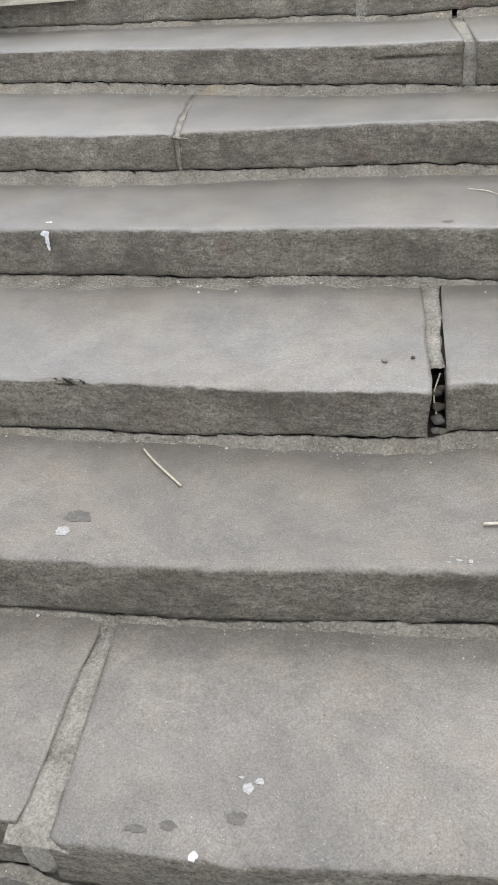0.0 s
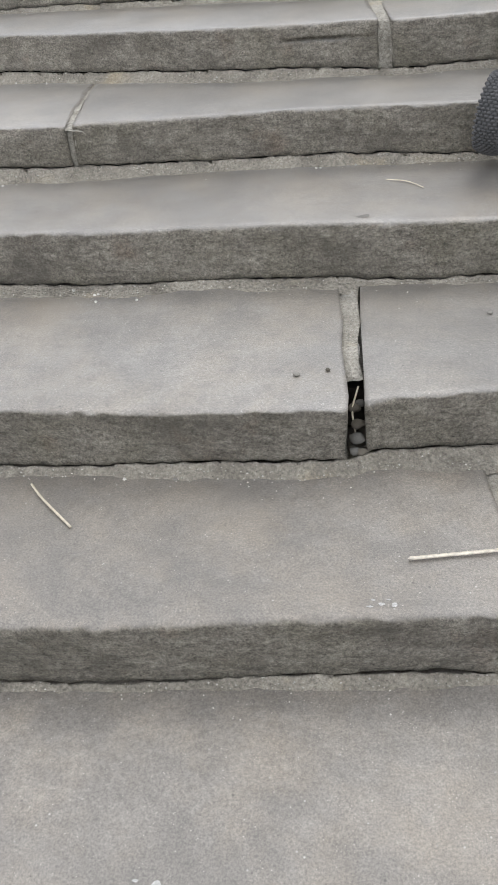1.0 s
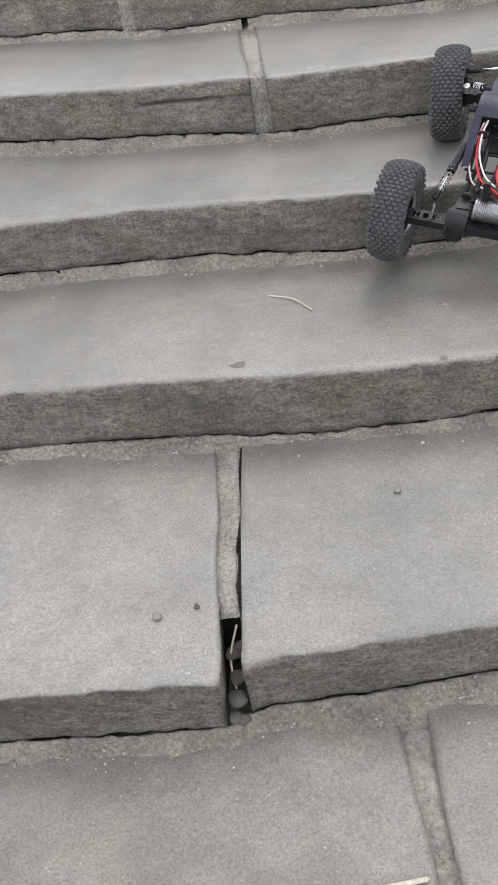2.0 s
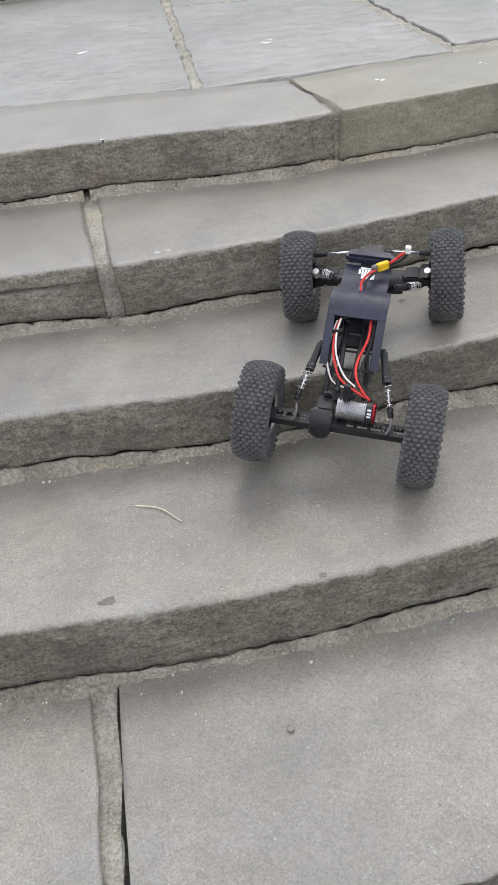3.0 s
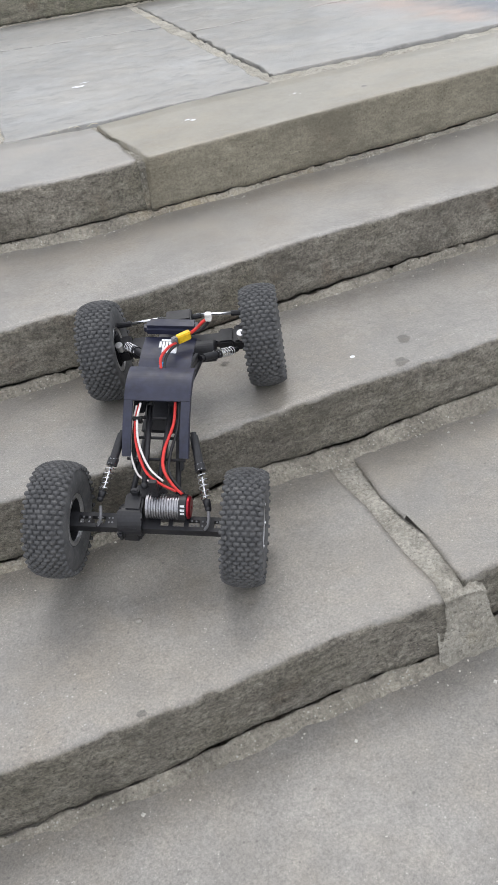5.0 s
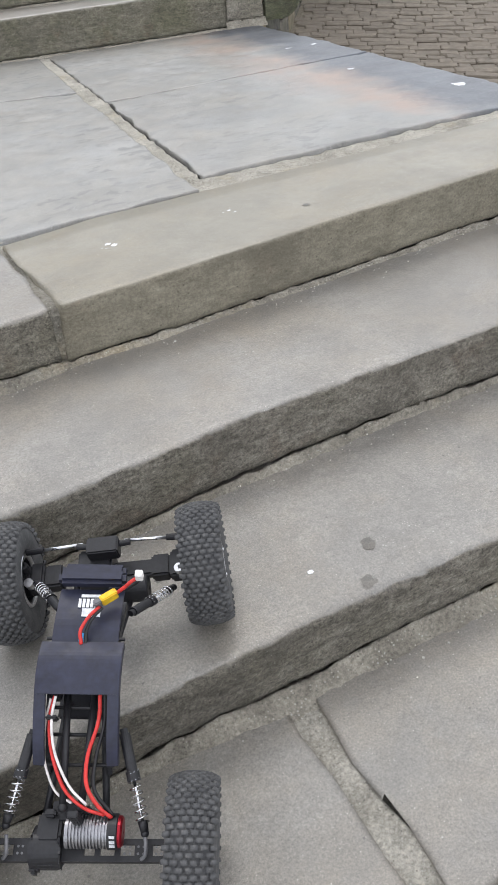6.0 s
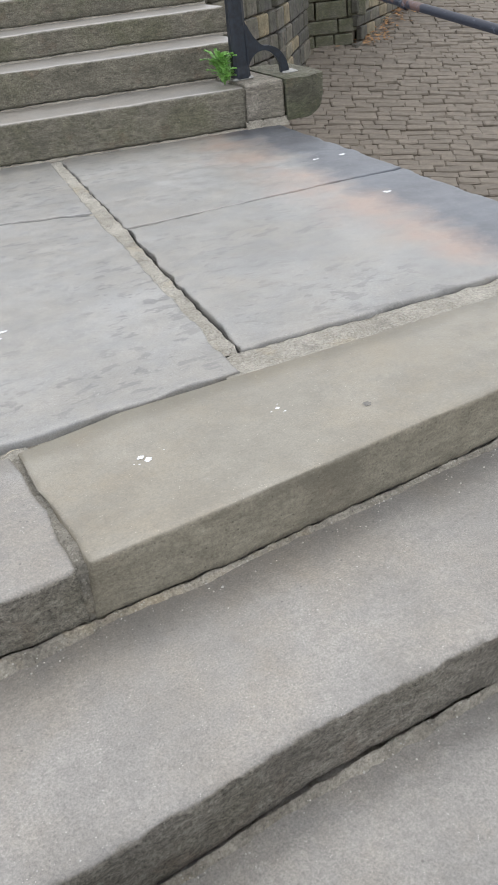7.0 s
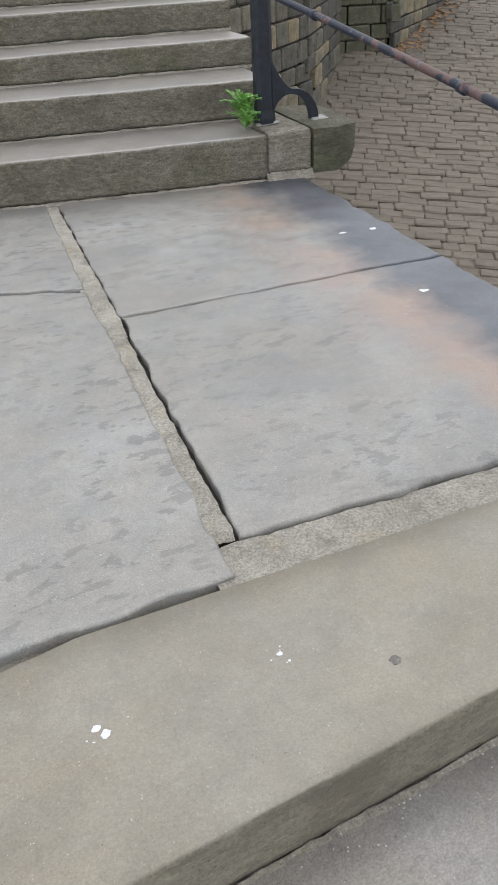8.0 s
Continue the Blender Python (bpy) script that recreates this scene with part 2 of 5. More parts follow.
def sett_mat():
    m = Mat("stone_setts", 0.82)
    n = m.noise(9, 5, 0.65)
    c = m.ramp(n, (0.32, (0.140, 0.119, 0.094)), (0.7, (0.250, 0.214, 0.170)))
    worn = m.noise(1.4, 6, 0.7)
    c = m.mix(m.ramp(worn, (0.40, 0.0), (0.62, 0.55)), c, (0.165, 0.138, 0.108))
    geo = m.t.nodes.new("ShaderNodeNewGeometry")
    c = m.mix(1.0, c, m.ramp(geo.outputs["Random Per Island"], (0.0, 0.88), (1.0, 1.06)), 'MULTIPLY')
    c = m.mix(1.0, c, object_tint(m, 0.88, 1.08), 'MULTIPLY')
    g = m.noise(150, 4, 0.7)
    c = m.mix(0.4, c, m.ramp(g, (0.3, 0.25), (0.7, 0.78)), 'OVERLAY')
    return m.done(c, m.mix(0.5, n, g), 0.5, 0.01)


WALL_STONE, SETT = rubble_wall_mat(), sett_mat()
WALL_MORTAR = mortar_mat("weathered_wall_mortar", (0.30, 0.275, 0.225), (0.17, 0.155, 0.125))
JOINT = plain("dark_joint_soil", (0.175, 0.150, 0.112), 0.95, 0, 0.4, 40)
MOSS_WALL = grimy_stone("mossy_wall_stone", (0.19, 0.18, 0.13), (0.09, 0.088, 0.065), (0.11, 0.125, 0.06))
WHITE_MARK = plain("chalky_white", (0.36, 0.355, 0.335), 0.9)
STRAW = plain("dry_straw", (0.60, 0.54, 0.42), 0.8)
PITMAT = worn_stone("rough_pit", (0.150, 0.139, 0.122), (0.095, 0.088, 0.077))


# ---------------------------------------------------------------- mesh tools
def part(name, bm, material, parent=None, label="", smooth=True):
    """Links a bmesh as one mesh object under a thing or part."""
    me = bpy.data.meshes.new(name)
    bm.normal_update()
    bm.to_mesh(me)
    bm.free()
    for mt in (material if isinstance(material, (list, tuple)) else [material]):
        me.materials.append(mt)
    if smooth:
        for p in me.polygons:
            p.use_smooth = True
    ob = new(name, me)
    if parent:
        ob.parent = parent
    if label:
        ob["label"] = label
    return ob


def piece(name, mesh, parent, m=None):
    ob = new(name, mesh)
    ob.parent = parent
    if m is not None:
        ob.matrix_local = m
    return ob


def root(name, label, category, kind="", group="", at=(0, 0, 0)):
    ob = new(name)
    ob.empty_display_size = 0.05
    ob.location = at
    return tagged(ob, label, category, group, kind)


def fbm(x, y, z, s, octaves=3):
    return noise.fractal(Vector((x * s, y * s, z * s)), 0.8, 2.1, octaves)


def along(keys, x):
    """Value at x on a broken line of (x, value) keys."""
    if x <= keys[0][0]:
        return keys[0][1]
    for (a, u), (b, v) in zip(keys, keys[1:]):
        if x <= b:
            return u + (v - u) * (x - a) / (b - a)
    return keys[-1][1]


def bed_line(x, z):
    """Uneven line of the bed joint at height z."""
    return fbm(x, z * 7, 0, 5, 4) * 0.005 + fbm(x, z * 7, 3, 33, 3) * 0.0030


def step_stone(parent, x0, x1, nose, back, top, height, mats, seed, radius=0.013, rough=0.004, scoop=None, step=0.009, name="stone", left=None, right=None, split=None):
    """One stair stone: worn top with a rounded nosing, rough front face, broken ends."""
    bm = bmesh.new()
    back = back if isinstance(back, list) else [(x0, back), (x1, back)]
    depth = along(back, (x0 + x1) / 2) - along(nose, (x0 + x1) / 2)
    prof = [(depth, -0.006, 0), (depth - 0.004, 0.0, 0)] + [(depth * f, 0.0, 0) for f in (0.8, 0.62, 0.46, 0.33, 0.22)]
    prof += [(d, 0.0, 0) for d in (0.055, 0.040, 0.030, 0.021)]
    for i in range(1, 6):
        a = i / 5 * math.pi / 2
        prof.append((radius * (1 - math.sin(a)), -radius * (1 - math.cos(a)), 0 if i < 3 else 1))
    faces = height if isinstance(height, list) else [(x0, height)]
    height = along(faces, (x0 + x1) / 2)
    n_face = max(3, int((height - radius) / 0.011))
    for i in range(1, n_face + 1):
        prof.append((0.0, -radius - (height - radius) * i / n_face, 1))
    if split:
        prof = [q for q in prof if q[0] > 0 or abs(q[1] + split[2]) > 0.009 or q[2] == 0]
        spot = next(i for i, q in enumerate(prof) if q[2] == 1 and q[1] < -split[2])
        prof[spot:spot] = [(0.0, -split[2] + 0.0045, 1), (0.0, -split[2] + 0.0025, 2), (0.0, -split[2] - 0.0025, 2), (0.0, -split[2] - 0.0045, 1)]
    prof += [(0.012, -height - 0.002, 1), (0.05, -height, 1), (depth, -height, 1)]
    nx = max(4, int((x1 - x0) / step))
    rings = []
    for j in range(nx + 1):
        x = x0 + (x1 - x0) * j / nx
        ny = along(nose, x)
        chip = (max(0.0, fbm(x, seed * 3.1, 0, 6.0) - 0.15) * 0.004 + max(0.0, fbm(x, seed * 1.7, 5, 30.0) - 0.15) * 0.004) * rough / 0.0045
        if scoop:
            chip += scoop[1] * math.exp(-((x - scoop[0]) / scoop[2]) ** 2)
        low = max(0.0, fbm(x, seed, 9, 5.0)) * 0.004
        end = 1.0 if j in (0, nx) else 0.0
        ring = []
        tall = along(faces, x) / height
        for dy, dz, kind in prof:
            dz *= tall if dz < -radius else 1
            y, z = ny + dy * ((along(back, x) - ny) / depth if dy > 0.06 else 1), top + dz
            fall = max(0.0, 1 - dy / 0.07)
            if dz > -radius * 0.35:
                z += fbm(x, y, seed, 1.6) * 0.0028 + fbm(x, y, seed, 22) * 0.0007 - chip * 0.7 * fall * fall
                y += chip * 0.4 * fall
            elif dz > -height:
                d = fbm(x * 1.0, seed, z * 2.6, 11, 4) * rough * 0.40 + fbm(x, seed + 7, z * 1.9, 40, 4) * rough * 0.80
                y += d + chip * 0.8 * max(0.0, 1 + dz / height) + low * (-dz / height)
                if kind == 2:
                    y += 0.016 * max(0.0, min(1.0, (x - split[0]) / 0.05, (split[1] - x) / 0.02 + 1)) * (0.6 + 0.4 * math.sin(x * 23))
                if split:
                    z += 0.006 * math.sin((x - split[0]) * 9) * math.exp(-((dz + split[2]) / 0.012) ** 2)
                z += fbm(x, seed, z, 30) * 0.002 + bed_line(x, top - along(faces, x)) * max(0.0, -dz / height - 0.5) * 2
            else:
                z += bed_line(x, top - along(faces, x)) * (0.25 if rough < 0.002 else 1)
                y += low + 0.002
            xl, xr = along(left, y) if left else x0, along(right, y) if right else x1
            xx = x
            for want, old, side in ((xl, x0, x - x0), (xr, x1, x1 - x)):
                near = max(0.0, 1 - side / 0.12)
                xx += (want - old + (fbm(y, z, seed + old, 9, 4) * 0.007 + fbm(y, z, seed, 40) * 0.003)) * near
            ring.append(bm.verts.new((xx, y, z)))
        rings.append(ring)
    for a, b in zip(rings, rings[1:]):
        for i in range(len(prof) - 1):
            bm.faces.new((a[i], b[i], b[i + 1], a[i + 1]))
        bm.faces.new((a[-1], b[-1], b[0], a[0]))
    for ring, flip in ((rings[0], False), (rings[-1], True)):
        bm.faces.new(ring if not flip else ring[::-1])
    return part(name, bm, mats, parent)


def mortar_bed(parent, x0, x1, nose, top, bottom, seed, out=0.012, name="mortar_bed"):
    """Rough fillet of bedding mortar under a row of stair stones, split from them by an open crack and running out over the tread below."""
    bm = bmesh.new()
    nx = int((x1 - x0) / 0.009)
    rows = 8
    tops = top if isinstance(top, list) else [(x0, top)]
    outs = out if isinstance(out, list) else [(x0, out)]
    grid = []
    for j in range(nx + 1):
        x = x0 + (x1 - x0) * j / nx
        t0 = along(tops, x)
        gape = max(0.0, 0.0017 + fbm(x, seed, 6, 6, 3) * 0.0022 + fbm(x, seed, 2, 34, 2) * 0.0012)
        edge = max(t0 + bed_line(x, t0) - 0.0015, bottom + 0.004)
        run = max(0.006, along(outs, x) * (1 + fbm(x, seed, 3, 4, 3) * 0.7) + fbm(x, seed, 8, 26, 3) * 0.006)
        y0 = along(nose, x)
        col = [bm.verts.new((x, y0 + 0.05, edge - 0.020)), bm.verts.new((x, y0 + 0.001 - gape * 0.7, edge - 0.014))]
        for i in range(rows + 1):
            t = i / rows
            y = y0 + 0.001 - gape - run * t ** 1.25 + fbm(x, i * 0.4, seed, 40) * 0.003
            z = edge + (bottom - 0.0045 - edge) * t ** 0.8 + fbm(x, i * 0.5, seed + 4, 48, 3) * 0.0022 * (1 - t)
            col.append(bm.verts.new((x, y, z)))
        grid.append(col)
    for a, b in zip(grid, grid[1:]):
        for i in range(len(a) - 1):
            bm.faces.new((a[i], b[i], b[i + 1], a[i + 1]))
    return part(name, bm, BED, parent)


def joint_fill(parent, line, z, sink, seed, mat, name="mortar_joint", step=0.012, crack=False):
    """Mortar in a joint between two stones: line of (y, x_left, x_right)."""
    bm = bmesh.new()
    y0, y1 = line[0][0], line[-1][0]
    n = max(3, int(abs(y1 - y0) / step))
    left, right = [(a, b) for a, b, _ in line], [(a, c) for a, _, c in line]
    prev = None
    for j in range(n + 1):
        y = y0 + (y1 - y0) * j / n
        a, b = along(left, y) - 0.014, along(right, y) + (fbm(y, seed, 2, 14, 4) * 0.005 - 0.003 if crack else 0.030)
        row = []
        for i in range(9):
            x = a + (b - a) * i / 8
            hump = math.sin(math.pi * i / 8) * 0.003 - (0.007 if i == 8 and not crack else 0.0)
            row.append(bm.verts.new((x, y, z - sink - 0.005 + hump + fbm(x, y, seed, 24, 4) * 0.004 + fbm(x, y, seed, 70, 3) * 0.002 - 0.010 * max(0.0, 1 - j * step / 0.03) ** 2)))
        if prev:
            for i in range(8):
                bm.faces.new((prev[i], prev[i + 1], row[i + 1], row[i]))
        prev = row
    return part(name, bm, mat, parent)


def flag_slab(parent, c, z, mat, seed, thick=0.07, name="flagstone", cell=0.018, bump=1.0):
    """A paving slab from its four corners in plan (near left, near right, far right, far left)."""
    bm = bmesh.new()
    lx = max((Vector(c[1]) - Vector(c[0])).length, 0.1)
    ly = max((Vector(c[3]) - Vector(c[0])).length, 0.1)
    nx, ny = max(4, int(lx / cell)), max(4, int(ly / cell))
    us = [0, 0.002 / lx, 0.006 / lx] + [k / nx for k in range(1, nx)] + [1 - 0.006 / lx, 1 - 0.002 / lx, 1]
    vs = [0, 0.002 / ly, 0.006 / ly] + [k / ny for k in range(1, ny)] + [1 - 0.006 / ly, 1 - 0.002 / ly, 1]
    nx, ny = len(us) - 1, len(vs) - 1
    grid = []
    for j in range(ny + 1):
        v = vs[j]
        row = []
        for i in range(nx + 1):
            u = us[i]
            p = (Vector(c[0]) * (1 - u) + Vector(c[1]) * u) * (1 - v) + (Vector(c[3]) * (1 - u) + Vector(c[2]) * u) * v
            rim = min(u * lx, (1 - u) * lx, v * ly, (1 - v) * ly)
            x, y = p
            k = max(0.0, 1 - rim / 0.08)
            x, y = x + fbm(x, y, 1, 9, 4) * 0.010 * k, y + fbm(x, y, 3, 9, 4) * 0.010 * k
            h = fbm(x, y, seed, 1.6) * 0.004 * bump + fbm(x, y, seed, 13, 4) * 0.0022 * bump - max(0.0, fbm(x, y, seed + 5, 16, 4) - 0.25) * 0.006 * bump
            if rim < 1e-6:
                h -= 0.004
            elif rim < 0.003:
                h -= 0.001
            row.append(bm.verts.new((x, y, z + h)))
        grid.append(row)
    for a, b in zip(grid, grid[1:]):
        for i in range(nx):
            bm.faces.new((a[i], a[i + 1], b[i + 1], b[i]))
    rim = grid[0] + [r[-1] for r in grid[1:]] + grid[-1][-2::-1] + [r[0] for r in grid[-2:0:-1]]
    low = [bm.verts.new((v.co.x, v.co.y, z - thick)) for v in rim]
    for i in range(len(rim)):
        k = (i + 1) % len(rim)
        bm.faces.new((rim[k], rim[i], low[i], low[k]))
    return part(name, bm, mat, parent)


def box_bm(bm, a, b, m=None):
    """Adds an upright box between two corners to bm."""
    r = bmesh.ops.create_cube(bm, size=1)["verts"]
    for v in r:
        v.co = Vector([(a[i] + b[i]) / 2 + v.co[i] * (b[i] - a[i]) for i in range(3)])
        if m is not None:
            v.co = m @ v.co
    return r


def rod_bm(bm, p, q, r1, r2=None, seg=12):
    """Adds a round rod from p to q to bm."""
    p, q = Vector(p), Vector(q)
    d = q - p
    v = bmesh.ops.create_cone(bm, cap_ends=True, segments=seg, radius1=r1, radius2=r1 if r2 is None else r2, depth=d.length)["verts"]
    m = Matrix.Translation((p + q) / 2) @ d.to_track_quat('Z', 'Y').to_matrix().to_4x4()
    for w in v:
        w.co = m @ w.co
    return v


def tube_bm(bm, pts, r, seg=8, cap=True):
    """Adds a bent tube through pts (smoothed) to bm."""
    pts = [Vector(p) for p in pts]
    fine = []
    ext = [pts[0] * 2 - pts[1]] + pts + [pts[-1] * 2 - pts[-2]]
    for a, b, c, d in zip(ext, ext[1:], ext[2:], ext[3:]):
        for i in range(6):
            t = i / 6
            fine.append(0.5 * (2 * b + (c - a) * t + (2 * a - 5 * b + 4 * c - d) * t * t + (3 * b - a - 3 * c + d) * t ** 3))
    fine.append(pts[-1])
    prev = None
    for i, p in enumerate(fine):
        d = fine[min(i + 1, len(fine) - 1)] - fine[max(i - 1, 0)]
        m = d.to_track_quat('Z', 'Y').to_matrix()
        ring = [bm.verts.new(p + m @ Vector((math.cos(k / seg * math.tau) * r, math.sin(k / seg * math.tau) * r, 0))) for k in range(seg)]
        if prev:
            for k in range(seg):
                bm.faces.new((prev[k], prev[(k + 1) % seg], ring[(k + 1) % seg], ring[k]))
        elif cap:
            bm.faces.new(ring[::-1])
        prev = ring
    if cap:
        bm.faces.new(prev)

# ---------------------------------------------------------------- lower flight of stone stairs
RISE = 0.123
XL, XR = -2.2, 2.56
stairs = root("stairs", "worn sandstone stair flight with dark grimy risers and mortar joints", "stairs", "structure")
SB = STAIR
JOINT_LEFT = {(-1, 1): [(-0.41, -0.08), (-0.33, -0.086), (-0.2, -0.09), (0.0, -0.102)], (0, 1): [(0.03, 0.672), (0.1, 0.67), (0.2, 0.664), (0.34, 0.66)], (1, 1): [(0.33, 0.438), (0.435, 0.43), (0.53, 0.424), (0.78, 0.424)], (2, 1): [(0.8, 1.212), (0.875, 1.212), (0.98, 1.192), (1.12, 1.194)], (3, 1): [(1.15, -0.226), (1.5, -0.282)], (4, 1): [(1.43, 0.513), (1.72, 0.494)], (5, 1): [(1.9, 0.21), (2.26, 0.2)], (5, 2): [(1.83, 1.062), (1.93, 1.055), (2.19, 1.02)]}
JOINT_RIGHT = {(-1, 0): [(-0.41, -0.128), (-0.2, -0.129), (0.0, -0.13)], (0, 0): [(0.03, 0.648), (0.1, 0.645), (0.2, 0.636), (0.34, 0.622)], (1, 0): [(0.33, 0.407), (0.435, 0.402), (0.53, 0.398), (0.78, 0.384)], (2, 0): [(0.775, 1.166), (0.83, 1.172), (0.94, 1.164), (1.12, 1.148)], (3, 0): [(1.13, -0.24), (1.5, -0.293)], (4, 0): [(1.4, 0.482), (1.48, 0.478), (1.75, 0.452)], (5, 0): [(1.9, 0.178), (2.26, 0.17)], (5, 1): [(1.8, 1.045), (1.91, 1.042), (2.19, 1.006)]}
BED_GAPS = {5: [(0.459, 0.474)]}
LEVELS = [  # level, stones (x0, x1, nosing keys), back, depth of the stone face along x
    (-2, [(XL, XR, [(XL, -0.84), (XR, -0.80)])], -0.30, [(XL, 0.10)]),
    (-1, [(XL, -0.128, [(XL, -0.40), (-0.128, -0.392)]), (-0.084, XR, [(-0.084, -0.405), (0.16, -0.406), (0.5, -0.373), (XR, -0.33)])], 0.12, [(XL, 0.108)]),
    (0, [(XL, 0.642, [(XL, -0.03), (-0.09, -0.022), (0.09, -0.017), (0.27, 0.000), (0.4, 0.008), (0.64, 0.020)]), (0.668, XR, [(0.668, 0.022), (XR, 0.05)])], 0.46, [(-0.1, 0.114), (0.4, 0.110), (0.7, 0.112)]),
    (1, [(XL, 0.405, [(XL, 0.36), (-0.42, 0.343), (0.18, 0.324), (0.405, 0.327)]), (0.438, XR, [(0.438, 0.348), (0.48, 0.358), (0.58, 0.366), (0.64, 0.376), (0.78, 0.390), (XR, 0.47)])], 0.93, [(-0.2, 0.113), (0.0, 0.109), (0.2, 0.096), (0.45, 0.098), (0.65, 0.102)]),
    (2, [(XL, 1.170, [(XL, 0.90), (-0.6, 0.818), (-0.3, 0.808), (-0.12, 0.797), (0.09, 0.793), (0.3, 0.790), (0.5, 0.777), (0.71, 0.776), (0.83, 0.780), (1.0, 0.791), (1.07, 0.794), (1.17, 0.790)]),
         (1.210, XR, [(1.21, 0.808), (1.26, 0.816), (XR, 0.86)])], [(XL, 1.60), (-0.7, 1.30), (0.0, 1.27), (XR, 1.27)], [(-0.3, 0.112), (0.0, 0.110), (0.4, 0.108), (0.55, 0.113), (0.7, 0.109), (0.9, 0.102), (1.17, 0.099)]),
    (3, [(XL, -0.243, [(XL, 1.42), (-0.74, 1.196), (-0.49, 1.162), (-0.243, 1.142)]), (-0.226, XR, [(-0.226, 1.152), (0.04, 1.158), (0.27, 1.158), (0.4, 1.154), (0.52, 1.138), (0.64, 1.131), (0.81, 1.131), (0.97, 1.142), (1.1, 1.150), (1.2, 1.158), (1.33, 1.165), (1.45, 1.168), (XR, 1.21)])], [(XL, 2.22), (-1.0, 1.88), (-0.3, 1.72), (0.2, 1.63), (XR, 1.66)], [(-0.4, 0.090), (0.1, 0.098), (0.4, 0.096), (0.6, 0.104), (0.9, 0.098), (1.05, 0.093), (1.2, 0.106), (1.4, 0.094)]),
    (4, [(XL, 0.476, [(XL, 2.10), (-1.0, 1.775), (-0.6, 1.690), (-0.32, 1.605), (-0.18, 1.575), (-0.02, 1.525), (0.24, 1.478), (0.39, 1.460), (0.476, 1.452)]), (0.514, XR, [(0.514, 1.438), (0.66, 1.447), (0.76, 1.448), (0.92, 1.446), (1.1, 1.468), (1.22, 1.486), (1.34, 1.496), (1.47, 1.505), (1.57, 1.512), (XR, 1.56)])], [(XL, 2.75), (-1.0, 2.35), (0.1, 2.06), (1.0, 2.0), (XR, 2.1)], [(-0.5, 0.094), (0.2, 0.098), (0.5, 0.106), (1.0, 0.109), (1.6, 0.106)]),
    (5, [(XL, 0.180, [(XL, 2.48), (-1.0, 2.18), (-0.6, 2.09), (-0.18, 1.99), (0.04, 1.95), (0.18, 1.898)]), (0.208, 1.041, [(0.208, 1.876), (0.51, 1.864), (0.57, 1.858), (0.7, 1.837), (0.82, 1.816), (0.94, 1.803), (1.04, 1.812)]),
         (1.064, XR, [(1.064, 1.820), (1.2, 1.829), (1.3, 1.838), (1.69, 1.882), (1.86, 1.901), (2.0, 1.918), (XR, 1.95)])], 2.24, [(0.5, 0.106), (0.7, 0.103), (1.03, 0.100), (1.06, 0.110), (2.0, 0.112)]),
]
# how far the mortar fillet runs out over the tread below each riser
FOOT = {2: [(-0.3, 0.070), (0.0, 0.062), (0.35, 0.045), (0.63, 0.028), (1.0, 0.018)], 1: [(-0.2, 0.040), (0.1, 0.020), (0.4, 0.020), (0.65, 0.042)], 0: [(-0.1, 0.036), (0.25, 0.026)],
        5: [(0.3, 0.018), (1.5, 0.014)], 4: [(0.2, 0.024), (1.0, 0.012)], 3: [(0.0, 0.026), (0.9, 0.016), (1.2, 0.030)]}
for level, stones, back, height in LEVELS:
    top = level * RISE
    for i, (x0, x1, nose) in enumerate(stones):
        buff = level == 5 and i == 2
        b = [[(XL, 2.80), (0.18, 2.345)], [(0.2, 2.342), (0.58, 2.270), (1.02, 2.185)], [(1.06, 2.190), (1.22, 2.226), (1.48, 2.231), (XR, 2.246)]][i] if level == 5 else back
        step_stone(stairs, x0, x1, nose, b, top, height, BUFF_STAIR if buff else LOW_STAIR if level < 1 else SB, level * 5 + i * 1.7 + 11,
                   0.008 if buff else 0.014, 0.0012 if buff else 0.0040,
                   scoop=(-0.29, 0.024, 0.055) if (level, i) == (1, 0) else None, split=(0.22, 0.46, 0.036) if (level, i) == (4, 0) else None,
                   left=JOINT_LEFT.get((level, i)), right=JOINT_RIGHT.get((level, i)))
    keys = [k for s in stones for k in s[2]]
    cuts = [XL] + [c for pair in BED_GAPS.get(level, ()) for c in pair] + [XR]
    for a, b in zip(cuts[::2], cuts[1::2]):
        mortar_bed(stairs, a, b, keys, [(x, top - h) for x, h in height], top - RISE, level * 3.3 + 2 + a, FOOT.get(level, 0.02))

# joints between neighbouring stones
joint_fill(stairs, [(-0.41, -0.128, -0.080), (-0.33, -0.126, -0.086), (-0.2, -0.129, -0.090), (0.06, -0.130, -0.106)], -RISE, 0.000, 1.0, MORTAR)
joint_fill(stairs, [(0.10, 0.642, 0.670), (0.2, 0.636, 0.664), (0.42, 0.620, 0.658)], 0, 0.006, 2.0, MORTAR)
joint_fill(stairs, [(0.435, 0.402, 0.430), (0.53, 0.398, 0.424), (0.86, 0.382, 0.424)], RISE, 0.0015, 3.0, MORTAR)
joint_fill(stairs, [(0.800, 1.169, 1.212), (0.83, 1.172, 1.214), (0.94, 1.166, 1.210), (1.24, 1.140, 1.206)], 2 * RISE, 0.001, 4.0, MORTAR)
joint_fill(stairs, [(1.15, -0.241, -0.227), (1.56, -0.302, -0.291)], 3 * RISE, 0.001, 5.0, MORTAR)
joint_fill(stairs, [(1.47, 0.474, 0.516), (1.60, 0.468, 0.508), (1.95, 0.44, 0.48)], 4 * RISE, 0.002, 6.0, MORTAR)
joint_fill(stairs, [(1.90, 0.178, 0.212), (2.26, 0.17, 0.20)], 5 * RISE, 0.004, 7.0, MORTAR)
